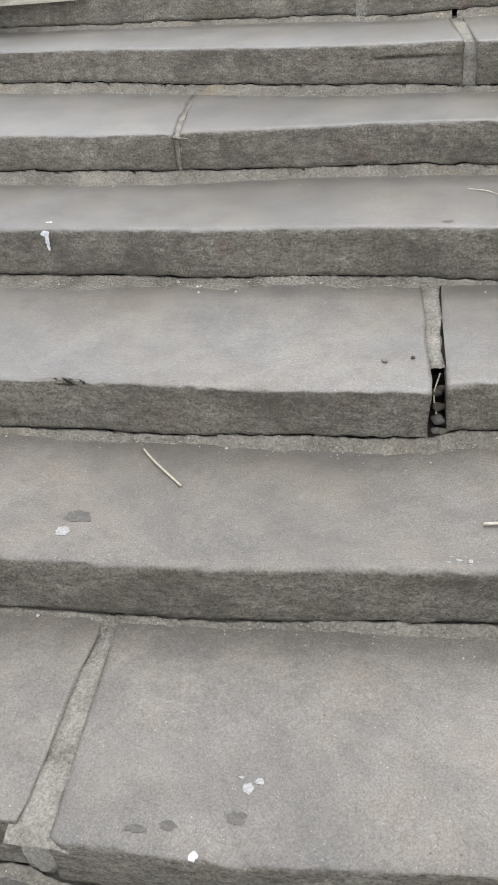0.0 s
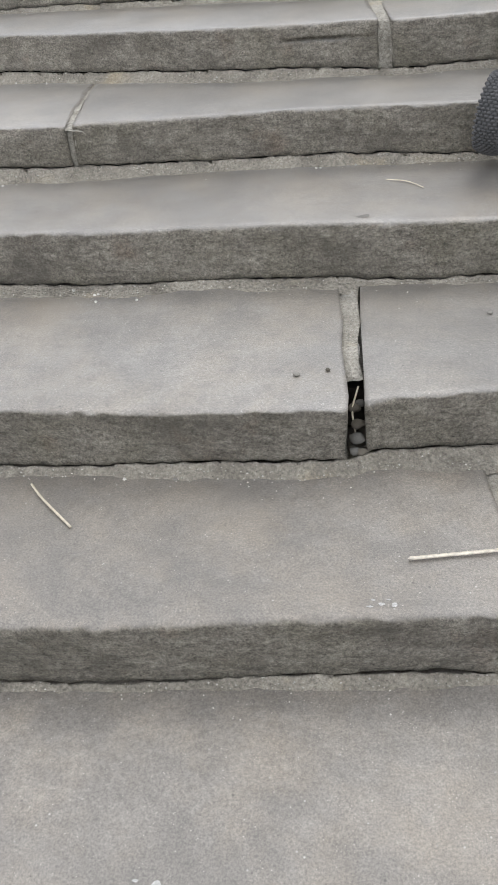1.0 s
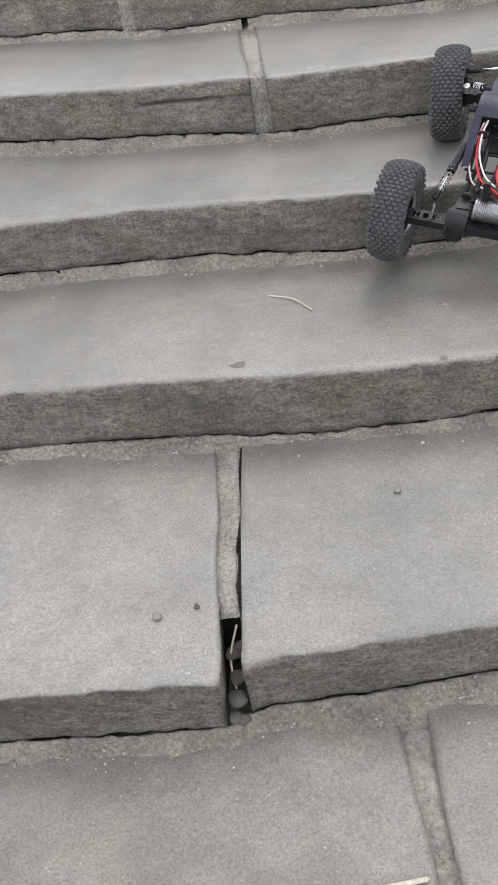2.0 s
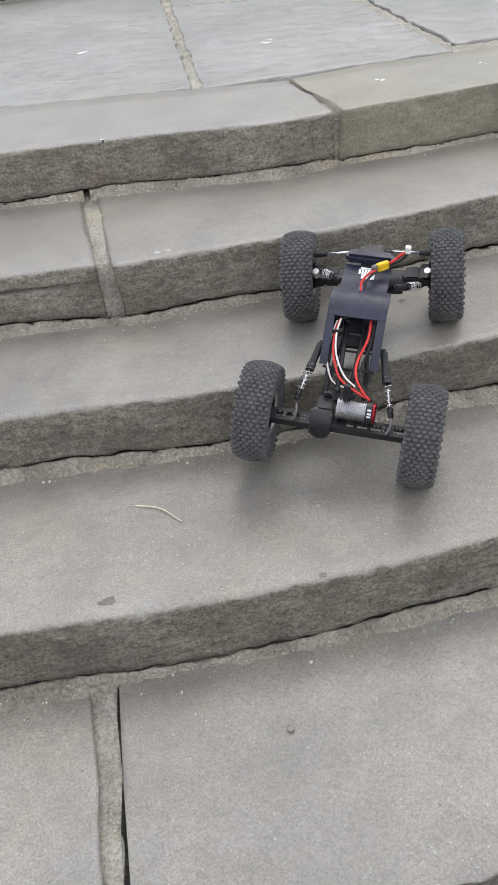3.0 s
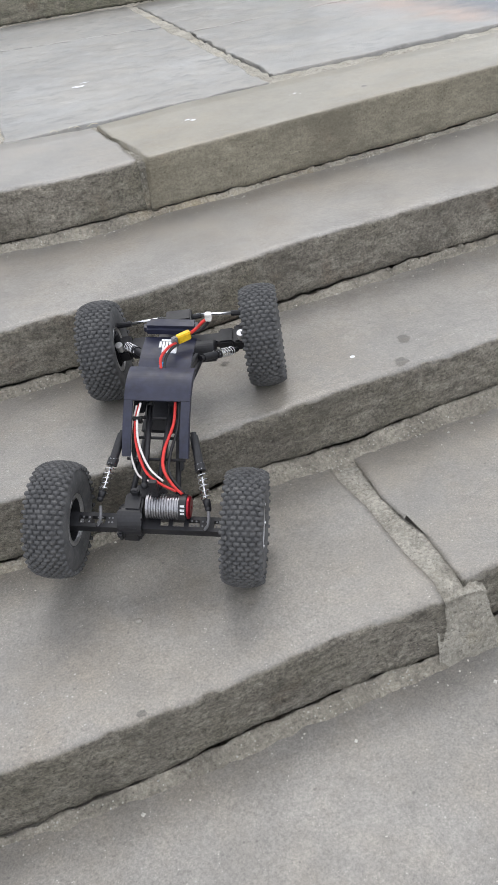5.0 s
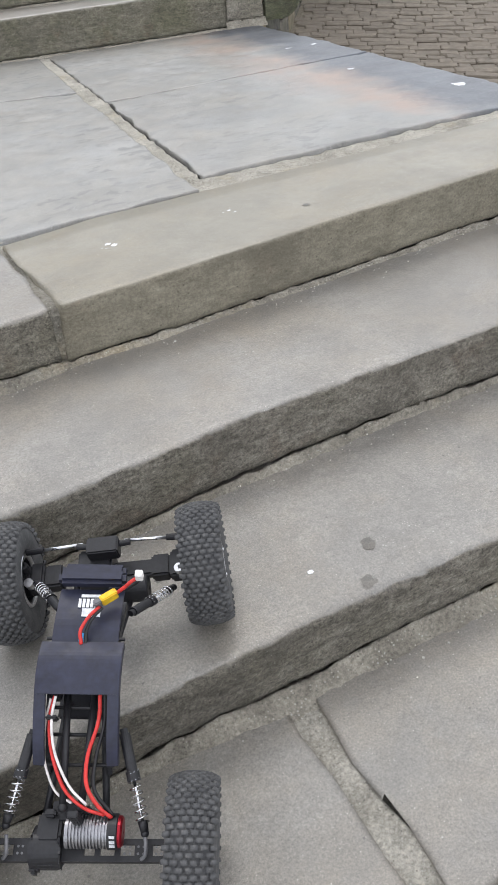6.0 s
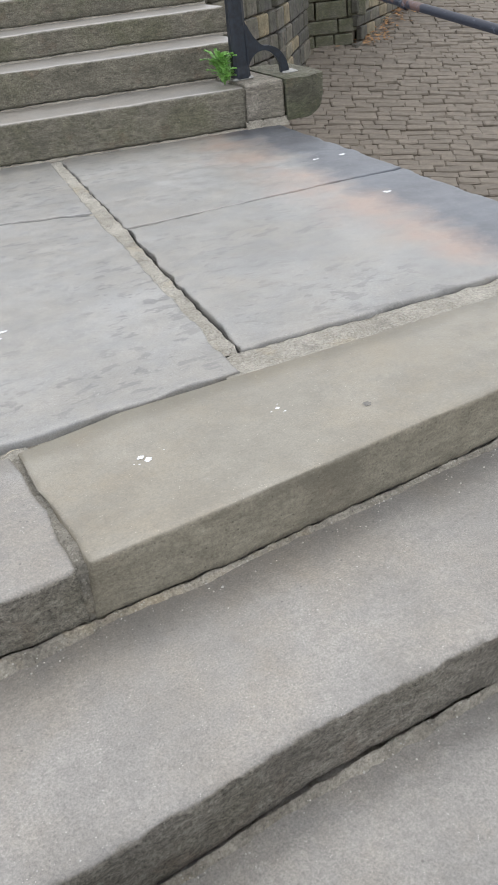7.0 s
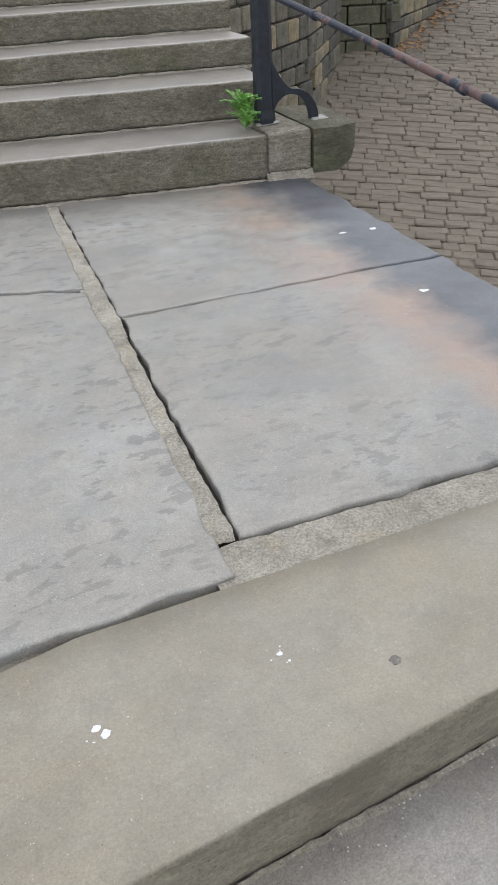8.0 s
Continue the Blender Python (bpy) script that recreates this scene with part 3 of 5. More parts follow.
joint_fill(stairs, [(1.83, 1.044, 1.062), (1.93, 1.041, 1.055), (2.22, 1.003, 1.018)], 5 * RISE, 0.010, 8.0, MORTAR)


def joint_face(x0, x1, y, z0, z1, seed, mat=MORTAR, lean=0.0, flare=0.0):
    """Mortar in the upright part of a joint, leaning out and flaring towards its foot."""
    bm = bmesh.new()
    prev = None
    for j in range(13):
        t = j / 12
        z = z0 + (z1 - z0) * t
        a, b = x0 - 0.006, x1 + 0.006 + flare * (1 - t) ** 1.6
        yy = y - lean * (1 - t) + 0.012 * max(0.0, t - 0.8) * 5
        row = [bm.verts.new((a + (b - a) * i / 8, yy + fbm(i * 0.3, z, seed, 14, 4) * 0.006 + fbm(i * 0.3, z, seed, 60, 2) * 0.003, z)) for i in range(9)]
        if prev:
            for i in range(8):
                bm.faces.new((prev[i], prev[i + 1], row[i + 1], row[i]))
        prev = row
    part("mortar_joint", bm, mat, stairs)


joint_face(-0.128, -0.080, -0.392, -2 * RISE, -RISE - 0.006, 1)
joint_face(1.166, 1.232, 0.799, RISE, 2 * RISE - 0.010, 2, MORTAR, 0.018, 0.03)
joint_face(-0.244, -0.224, 1.158, 2 * RISE, 3 * RISE - 0.004, 3)
joint_face(0.474, 0.516, 1.462, 3 * RISE, 4 * RISE - 0.008, 4)
joint_face(0.178, 0.212, 1.896, 4 * RISE, 5 * RISE - 0.005, 5)
joint_face(1.038, 1.068, 1.828, 4 * RISE, 5 * RISE - 0.012, 6)

# core behind open joints, near-black to paint crack shade, and the flight's plain sides
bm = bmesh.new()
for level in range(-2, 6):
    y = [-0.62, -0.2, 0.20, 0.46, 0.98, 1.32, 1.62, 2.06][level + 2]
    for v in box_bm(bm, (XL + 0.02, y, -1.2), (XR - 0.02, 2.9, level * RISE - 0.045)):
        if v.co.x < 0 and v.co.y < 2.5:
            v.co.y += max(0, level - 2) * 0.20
part("rubble_core", bm, DARK, stairs, "rubble behind the stones, coloured near-black for crack shade", smooth=False)


# ---------------------------------------------------------------- landing
landing = root("landing", "landing paved with large worn flagstones and gritty mortar joints", "landing", "structure")
ZL = 5 * RISE
FLAGS = [
    (((XL, 2.81), (0.772, 2.240), (0.850, 4.75), (XL, 5.4)), FLAG),
    (((0.800, 2.222), (1.487, 2.246), (1.513, 3.546), (0.852, 3.789)), FLAG),
    (((0.856, 3.810), (1.514, 3.563), (1.552, 4.55), (0.880, 4.80)), FLAG),
    (((1.534, 2.336), (2.555, 2.326), (2.555, 3.290), (1.564, 3.314)), STAINED),
    (((1.565, 3.323), (2.555, 3.299), (2.550, 4.32), (1.592, 4.52)), STAINED),
]
for i, (c, m) in enumerate(FLAGS):
    flag_slab(landing, c, ZL, m, i * 2.7 + 1)
joint_fill(landing, [(2.25, 0.775, 0.802), (3.35, 0.806, 0.832), (4.8, 0.85, 0.884)], ZL, 0.004, 11, MORTAR)
joint_fill(landing, [(2.345, 1.484, 1.532), (2.58, 1.495, 1.537), (2.78, 1.503, 1.540), (3.15, 1.511, 1.552), (3.32, 1.512, 1.564), (3.56, 1.514, 1.570), (3.75, 1.520, 1.574), (4.6, 1.552, 1.594)], ZL, 0.001, 12, MORTAR, crack=True)
bm = bmesh.new()
for j in range(71):
    x = 1.46 + (XR - 1.47) * j / 70
    for i in range(6):
        back = 2.3305 - (x - 1.534) * 0.0098 + fbm(x, 4, 1, 9, 4) * 0.006 + fbm(x, 2, 1, 40, 3) * 0.0025
        y = 2.224 + (back - 2.224) * i / 5
        bm.verts.new((x, y, ZL - 0.008 + fbm(x, y, 3, 22, 4) * 0.005 + fbm(x, y, 5, 70, 3) * 0.002))
bm.verts.ensure_lookup_table()
for j in range(70):
    for i in range(5):
        a = j * 6 + i
        bm.faces.new([bm.verts[k] for k in (a, a + 6, a + 7, a + 1)])
part("mortar_joint", bm, MORTAR, landing)
joint_fill(landing, [(2.12, -2.1, 1.50), (2.34, -2.1, 1.50)], ZL, 0.016, 14, BED)
# landing core in the same near-black, which paints the shade of thin flag cracks
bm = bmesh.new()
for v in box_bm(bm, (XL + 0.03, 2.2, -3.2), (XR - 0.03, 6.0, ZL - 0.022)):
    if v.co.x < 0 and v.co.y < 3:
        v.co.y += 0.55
part("landing_core", bm, DARK, landing, "core under the flags and retaining face, coloured near-black for crack shade", smooth=False)


cheek = root("stair_cheek", "plain grimy stone cheek walls closing the stair flight", "wall", "structure")
for a, b in ((XL + 0.006, XL + 0.10), (XR - 0.30, XR - 0.112)):
    bm = bmesh.new()
    for level in range(-2, 6):
        y = [-0.79, -0.32, 0.07, 0.47, 0.89, 1.26, 1.56, 2.02][level + 2]
        far = [-0.32, 0.07, 0.47, 0.89, 1.26, 1.56, 2.02, 6.0][level + 2]
        if a < 0:
            y, far = y + max(0, level - 2) * 0.19, min(far + max(0, level - 1) * 0.19, 6.0)
        box_bm(bm, (a, y, -3.6), (b, far, level * RISE - 0.10))
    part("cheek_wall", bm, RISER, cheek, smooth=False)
bm = bmesh.new()
box_bm(bm, (XL + 0.006, -0.81, -3.6), (XR - 0.006, -0.70, -2 * RISE - 0.118))
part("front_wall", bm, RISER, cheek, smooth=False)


# ---------------------------------------------------------------- upper flight
upper = root("upper_stairs", "upper flight of worn sandstone steps with dark mossy risers", "stairs", "structure")
UTOP = [0.785, 0.935, 1.05, 1.175, 1.30, 1.42, 1.54]
for i, top in enumerate(UTOP):
    y14 = 4.465 + 0.325 * i
    right = [2.408, 2.545, 2.60, 2.625, 2.63, 2.63, 2.63][i]
    nose = [(-2.0, y14 + 0.19 * 3.4), (1.4, y14), (right, y14 - 0.17 * (right - 1.4))]
    rise = top - (UTOP[i - 1] if i else ZL)
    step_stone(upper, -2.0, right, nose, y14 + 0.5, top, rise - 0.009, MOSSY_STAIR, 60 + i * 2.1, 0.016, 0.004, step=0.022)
    mortar_bed(upper, -2.0, right, nose, top - rise + 0.009, top - rise, 70 + i, 0.008)
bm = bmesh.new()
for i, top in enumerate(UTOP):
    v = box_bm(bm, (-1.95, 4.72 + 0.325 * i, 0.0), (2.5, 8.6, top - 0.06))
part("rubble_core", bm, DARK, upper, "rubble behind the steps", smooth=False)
for a, b in ((-1.985, -1.952), (2.502, 2.530)):
    bm = bmesh.new()
    for i, top in enumerate(UTOP):
        box_bm(bm, (a, 4.76 + 0.325 * i, -3.0 if a < 0 else 0.3), (b, 8.6 if i == 6 else 5.085 + 0.325 * i, top - 0.075))
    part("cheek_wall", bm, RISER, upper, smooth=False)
# kerb stones that end the lowest step
step_stone(upper, 2.412, 2.578, [(2.41, 4.292), (2.58, 4.262)], 4.72, 0.795, 0.150, RISER, 90, 0.018, 0.004, name="kerb_stone")
bm = bmesh.new()
rings = []
for j in range(13):
    x = 2.586 + (2.775 - 2.586) * j / 12
    ring = []
    t = max(0.0, (x - 2.655) / 0.12)
    low = 0.628 + 0.085 * (1 - math.sqrt(max(0.0, 1 - min(1, t) ** 2)))
    for yy, zz in ((4.255, 0.0), (4.25, 1.0), (4.30, 1.05), (4.70, 1.05), (4.70, 0.0)):
        y = yy - 0.17 * (x - 2.586) + (0.05 * t * t if yy < 4.5 else -0.05 * t * t)
        z = low + (0.795 - low) * min(zz, 1.0) + (0.004 if zz > 1 else 0)
        ring.append(bm.verts.new((x, y + fbm(x, zz, 1, 30) * 0.003, z + fbm(x, yy, 2, 20) * 0.003)))
    rings.append(ring)
for a, b in zip(rings, rings[1:]):
    for i in range(5):
        bm.faces.new((a[i], b[i], b[(i + 1) % 5], a[(i + 1) % 5]))
bm.faces.new(rings[0][::-1])
bm.faces.new(rings[-1])
bmesh.ops.recalc_face_normals(bm, faces=bm.faces)
part("kerb_stone", bm, MOSS_WALL, upper, "rounded dark end stone", smooth=False)
mortar_bed(upper, 2.40, 2.59, [(2.40, 4.293), (2.59, 4.262)], 0.65, ZL, 93)


# ---------------------------------------------------------------- street and walls
SLOPE = 0.20


def street_z(x, y):
    return -3.0 + SLOPE * y if y < 26 else -3.0 + SLOPE * 26


street = root("street", "steep street paved with worn grey-brown stone setts", "street", "structure")
bm = bmesh.new()
ys = [-600, -60, -14, -4, 2, 5, 8, 11, 14, 17, 20, 23, 26, 60, 600]
for y in ys:
    for x in (-600, -60, -10, 0, 6, 12, 20, 60, 600):
        bm.verts.new((x, y, max(street_z(x, y), -6.0) - 0.03))
bm.verts.ensure_lookup_table()
for j in range(len(ys) - 1):
    for i in range(8):
        a = j * 9 + i
        bm.faces.new([bm.verts[k] for k in (a, a + 1, a + 10, a + 9)])
tagged(part("ground", bm, JOINT), "dark soil and joint grit under the setts", "ground", kind="structure")


def block_mesh(name, sx, sy, sz, mat, seed, round_=0.012, rough=0.006):
    """A rough stone block centred in plan with its top at z = 0."""
    bm = bmesh.new()
    bmesh.ops.create_cube(bm, size=1)
    for v in bm.verts:
        v.co = Vector((v.co.x * sx, v.co.y * sy, (v.co.z - 0.5) * sz))
    bmesh.ops.bevel(bm, geom=bm.edges[:], offset=round_, segments=1, affect='EDGES')
    for v in bm.verts:
        p = v.co
        v.co = p + Vector((fbm(p.x, p.y, seed, 20), fbm(p.y, p.z, seed + 3, 20), fbm(p.z, p.x, seed + 6, 20))) * rough
    me = bpy.data.meshes.new(name)
    bm.to_mesh(me)
    bm.free()
    me.materials.append(mat)
    return me


def wall_course(wall, p0, p1, z0, z1, course, lengths, mat, seed, depth=0.10, per=1, skip=None):
    """Faces a wall from p0 to p1 with coursed stones, each an object of its own."""
    rng = random.Random(seed)
    p0, p1 = Vector(p0), Vector(p1)
    d = p1 - p0
    total = d.length
    ang = math.atan2(d.y, d.x)
    shapes = {}
    z, row = z0, 0
    while z < z1:
        h = course * rng.choice((0.85, 1.0, 1.2))
        s = -rng.random() * lengths[0]
        while s < total:
            w = rng.choice(lengths)
            key = (round(w, 3), round(h, 3), rng.randrange(2))
            if key not in shapes:
                shapes[key] = block_mesh("wall_stone", w - 0.018, depth, h - 0.018, mat, seed + len(shapes) * 1.3, 0.016, 0.010)
            mid = s + w / 2
            if 0 < mid < total and not (skip and skip(p0 + d * (mid / total), z)):
                c = p0 + d * (mid / total)
                piece("wall_stone", shapes[key], wall, Matrix.Translation((c.x, c.y, z + h)) @ Matrix.Rotation(ang, 4, 'Z')
                      @ Matrix.Translation((0, rng.uniform(-0.008, 0.008), 0)))
            s += w
        z += h
        row += 1


wall = root("side_wall", "coursed sandstone side wall with soot-black and ochre stones", "wall", "structure")
W0, WM, W1 = Vector((3.56, 9.20)), Vector((5.75, 11.10)), Vector((7.17, 13.10))
bm = bmesh.new()
d0, d1 = (WM - W0).normalized(), (W1 - WM).normalized()
n0, n1 = Vector((-d0.y, d0.x)), Vector((-d1.y, d1.x))
foot = [W0 + n0 * 0.035, WM + n0 * 0.035 + n1 * 0.01, W1 + n1 * 0.035, W1 + n1 * 0.5, WM + (n0 + n1) * 0.3, W0 + n0 * 0.5]
lo = [bm.verts.new((p.x, p.y, -3.0)) for p in foot]
hi = [bm.verts.new((p.x, p.y, 1.62)) for p in foot]
bm.faces.new(hi)
bm.faces.new(lo[::-1])
for i in range(6):
    k = (i + 1) % 6
    bm.faces.new((lo[i], lo[k], hi[k], hi[i]))
part("wall_core", bm, WALL_MORTAR, wall, "pale weathered mortar core", smooth=False)
wall_course(wall, W0, WM, -1.45, 1.55, 0.215, (0.24, 0.32, 0.40, 0.50), WALL_STONE, 5)
wall_course(wall, WM, W1, -1.0, 1.55, 0.215, (0.36, 0.48, 0.62), WALL_STONE, 6)

niche = root("street_wall", "dark damp mossy stone wall standing at the street edge", "wall", "structure")
N0, N1 = Vector((7.10, 13.30)), Vector((7.98, 12.97))
bm = bmesh.new()
nd = (N1 - N0).normalized()
nb = Vector((-nd.y, nd.x))
foot = [N0 + nb * 0.07, N1 + nb * 0.07 - nd * 0.07, N1 + nb * 3.0 + nd * 1.6, N0 + nb * 3.0]
lo = [bm.verts.new((p.x, p.y, -3.0)) for p in foot]
hi = [bm.verts.new((p.x, p.y, 2.6)) for p in foot]
bm.faces.new(hi)
bm.faces.new(lo[::-1])
for i in range(4):
    k = (i + 1) % 4
    bm.faces.new((lo[i], lo[k], hi[k], hi[i]))
part("wall_core", bm, JOINT, niche, "mortar core", smooth=False)
wall_course(niche, N0, N1, -0.6, 2.0, 0.21, (0.3, 0.4, 0.5), MOSS_WALL, 8)
wall_course(niche, N1, N1 + nb * 2.6 + nd * 1.4, -0.6, 2.0, 0.21, (0.3, 0.4, 0.5), WALL_STONE, 9)

# retaining face under the landing's street side
retain = root("retaining_wall", "coursed stone retaining face below the landing kerb", "wall", "structure")
wall_course(retain, Vector((XR - 0.055, 1.2)), Vector((XR - 0.055, 4.75)), -2.6, ZL - 0.40, 0.2, (0.34, 0.44, 0.52), WALL_STONE, 10)
wall_course(retain, Vector((XR - 0.055, -0.69)), Vector((XR - 0.055, 1.18)), -3.2, 0.2, 0.2, (0.34, 0.44, 0.52), WALL_STONE, 12,
            skip=lambda p, z: z > -0.72 + 0.3 * (p.y + 0.69))
wall_course(retain, Vector((2.515, 4.80)), Vector((2.515, 8.5)), -2.1, 0.62, 0.2, (0.34, 0.44, 0.52), WALL_STONE, 11)

# ---------------------------------------------------------------- iron post and handrail
IRON = plain("black_painted_iron", (0.010, 0.015, 0.024), 0.40, 0.0, 0.5, 60)


def rusty_pipe():
    m = Mat("flaking_painted_pipe", 0.55)
    n = m.noise(5.5, 4, 0.6, m.scaled((1, 1, 1)))
    c = m.mix(m.ramp(n, (0.545, 0.0), (0.57, 1.0)), (0.012, 0.017, 0.034), (0.115, 0.066, 0.058))
    f = m.noise(42, 5, 0.7)
    c = m.mix(m.ramp(f, (0.60, 0.0), (0.65, 0.7)), c, (0.15, 0.17, 0.22))
    return m.done(c, f, 0.4, 0.003)


PIPE = rusty_pipe()


def iron_post(at, height, bracket):
    x, y, z = at
    post = root("railing_post", "black painted cast-iron railing post with arched foot bracket", "railing", at=at)
    bm = bmesh.new()
    prof = [(0.040, 0.0), (0.040, 0.02), (0.037, 0.05), (0.036, 0.2), (0.034, height * 0.8), (0.034, height)]
    prev = None
    for w, zz in prof:
        ring = [bm.verts.new((sx * w * 1.0, sy * w * 0.75, zz)) for sx, sy in ((-1, -0.6), (-0.6, -1), (0.6, -1), (1, -0.6), (1, 0.6), (0.6, 1), (-0.6, 1), (-1, 0.6))]
        if prev:
            for i in range(8):
                bm.faces.new((prev[i], prev[(i + 1) % 8], ring[(i + 1) % 8], ring[i]))
        else:
            bm.faces.new(ring[::-1])
        prev = ring
    bm.faces.new(prev)
    part("shaft", bm, IRON, post, smooth=False)
    if bracket:
        # flat arched bracket: outer curve sweeps from the shaft down to the foot, inner curve is an arch
        bm = bmesh.new()
        outer, inner = [], []
        for i in range(25):
            t = i / 24
            if t < 0.5:
                s = t / 0.5
                outer.append((0.026 + 0.095 * s, 0.240 - 0.122 * math.sin(s * math.pi / 2)))
            else:
                a = (t - 0.5) / 0.5 * math.pi / 2
                outer.append((0.121 + 0.098 * math.sin(a), 0.118 * math.cos(a)))
            a = math.pi * (1 - t)
            inner.append((0.106 + 0.076 * math.cos(a), 0.100 * math.sin(a)))
        rows = [[bm.verts.new((p[0], s, max(0.0, p[1]))) for p in c] for s in (-0.014, 0.014) for c in (outer, inner)]
        for i in range(24):
            bm.faces.new((rows[0][i], rows[0][i + 1], rows[1][i + 1], rows[1][i]))
            bm.faces.new((rows[2][i + 1], rows[2][i], rows[3][i], rows[3][i + 1]))
            bm.faces.new((rows[0][i + 1], rows[0][i], rows[2][i], rows[2][i + 1]))
            bm.faces.new((rows[1][i], rows[1][i + 1], rows[3][i + 1], rows[3][i]))
        bmesh.ops.recalc_face_normals(bm, faces=bm.faces)
        for v in bm.verts:
            v.co = Matrix.Rotation(radians(-10), 3, 'Z') @ v.co
        part("foot_bracket", bm, IRON, post, "arched iron foot bracket", smooth=False)
        for c, w in (((0.0, 0.0), 0.05), ((0.215, -0.04), 0.035)):
            bm = bmesh.new()
            box_bm(bm, (c[0] - w, c[1] - 0.03, -0.006), (c[0] + w, c[1] + 0.03, 0.006))
            bmesh.ops.bevel(bm, geom=bm.edges[:], offset=0.005, segments=1, affect='EDGES')
            for v in bm.verts:
                v.co += Vector((fbm(v.co.x, v.co.y, 1, 50), fbm(v.co.x, v.co.y, 2, 50), 0)) * 0.008
            part("mortar_pad", bm, WHITE_MARK, post, "whitish lead and mortar fixing", smooth=False)
    return post


post = iron_post((2.458, 4.44, 0.800), 0.62, True)
rail = root("handrail", "sloping iron pipe handrail with flaking black paint and rust", "handrail", at=(2.458, 4.43, 1.262))
bm = bmesh.new()
tube_bm(bm, [(0, 0, 0), (-0.035, -0.60, -0.044), (-0.084, -1.43, -0.114), (-0.135, -2.30, -0.192), (-0.165, -2.86, -0.246)], 0.0112, 14)
part("pipe", bm, PIPE, rail)
for q in ((-0.03, -0.52, -0.0380), (-0.084, -1.43, -0.114)):
    bm = bmesh.new()
    rod_bm(bm, Vector(q) + Vector((0, 0.014, 0.001)), Vector(q) - Vector((0.001, 0.014, 0.003)), 0.0140, seg=14)
    part("collar", bm, PIPE, rail, "rusted pipe collar")
iron_post((2.293, 1.56, 4 * RISE), 1.02 - 4 * RISE, False)


# ---------------------------------------------------------------- green weed beside the post
def leaf_mat():
    m = Mat("weed_leaf", 0.55)
    n = m.noise(60, 3)
    c = m.ramp(n, (0.3, (0.10, 0.24, 0.05)), (0.7, (0.24, 0.46, 0.11)))
    c = m.mix(1.0, c, object_tint(m, 0.8, 1.2), 'MULTIPLY')
    return m.done(c, n, 0.2, 0.002)


LEAF = leaf_mat()
weed = root("weed", "bright green leafy weed growing beside the iron post", "plant", at=(2.375, 4.43, 0.787))
rng = random.Random(4)
bm = bmesh.new()
for i in range(7):
    a = rng.random() * math.tau
    tube_bm(bm, [(0, 0, 0), (math.cos(a) * 0.012, math.sin(a) * 0.012, 0.04), (math.cos(a) * 0.022, math.sin(a) * 0.022, 0.085)], 0.0018, 5)
part("stem", bm, LEAF, weed)


def leaf_mesh(seed):
    bm = bmesh.new()
    r = random.Random(seed)
    mid, left, right = [], [], []
    for i in range(9):
        t = i / 8
        w = 0.021 * math.sin(math.pi * min(1, t * 0.92 + 0.05)) * (1.0 if i % 2 else 0.45)
        z = 0.012 * math.sin(t * 2.6)
        mid.append(bm.verts.new((0, t * 0.062, z)))
        left.append(bm.verts.new((-w, t * 0.062 + 0.006 * (i % 2), z + 0.004 + r.uniform(-0.002, 0.002))))
        right.append(bm.verts.new((w, t * 0.062 + 0.006 * (i % 2), z + 0.004 + r.uniform(-0.002, 0.002))))
    for i in range(8):
        bm.faces.new((mid[i], mid[i + 1], left[i + 1], left[i]))
        bm.faces.new((mid[i + 1], mid[i], right[i], right[i + 1]))
    me = bpy.data.meshes.new("leaf")
    bm.to_mesh(me)
    bm.free()
    me.materials.append(LEAF)
    return me


leaves = [leaf_mesh(s) for s in range(3)]
for i in range(46):
    h = rng.uniform(0.005, 0.095)
    a = rng.random() * 360
    piece("leaf", leaves[i % 3], weed, Matrix.Translation((rng.uniform(-0.02, 0.02), rng.uniform(-0.02, 0.02), h))
          @ Matrix.Rotation(radians(a), 4, 'Z') @ Matrix.Rotation(radians(rng.uniform(5, 65)), 4, 'X') @ Matrix.Scale(rng.uniform(0.7, 1.3), 4))


# ---------------------------------------------------------------- twigs, chips and marks on the stones
def lolly_stick():
    s = root("wooden_stick", "flat pale wooden stick lying on the tread", "stick", at=(0.562, 0.132, 0.004))
    bm = bmesh.new()
    box_bm(bm, (-0.071, -0.0025, -0.001), (0.071, 0.0025, 0.0015))
    bmesh.ops.bevel(bm, geom=[e for e in bm.edges if abs(e.verts[0].co.z - e.verts[1].co.z) > 0.001], offset=0.0022, segments=3, affect='EDGES')
    part("blade", bm, plain("pale_stick_wood", (0.72, 0.66, 0.55), 0.7), s)
    s.rotation_euler = (0, 0, radians(8.5))


lolly_stick()


def twig(pts, r, label):
    s = root("twig", label, "twig", at=pts[0])
    bm = bmesh.new()
    o = Vector(pts[0])
    tube_bm(bm, [Vector(p) - o for p in pts], r, 7)
    part("stalk", bm, STRAW, s)


twig([(-0.127, 0.290, 0.004), (-0.105, 0.262, 0.006), (-0.080, 0.236, 0.005), (-0.027, 0.184, 0.004)], 0.0022, "pale dry curved twig lying on the tread")
twig([(0.489, 1.018, 2 * RISE + 0.004), (0.53, 0.998, 2 * RISE + 0.005), (0.562, 0.957, 2 * RISE + 0.004)], 0.0011, "fine dry straw lying on the tread")
twig([(0.420, 0.36, 0.045), (0.414, 0.395, 0.075), (0.424, 0.43, 0.10)], 0.0016, "dry stalk stuck in the open joint")


bpy.context.view_layer.update()
PAVED = [o for o in (*stairs.children, *landing.children) if o.name.startswith(("stone", "flagstone"))]


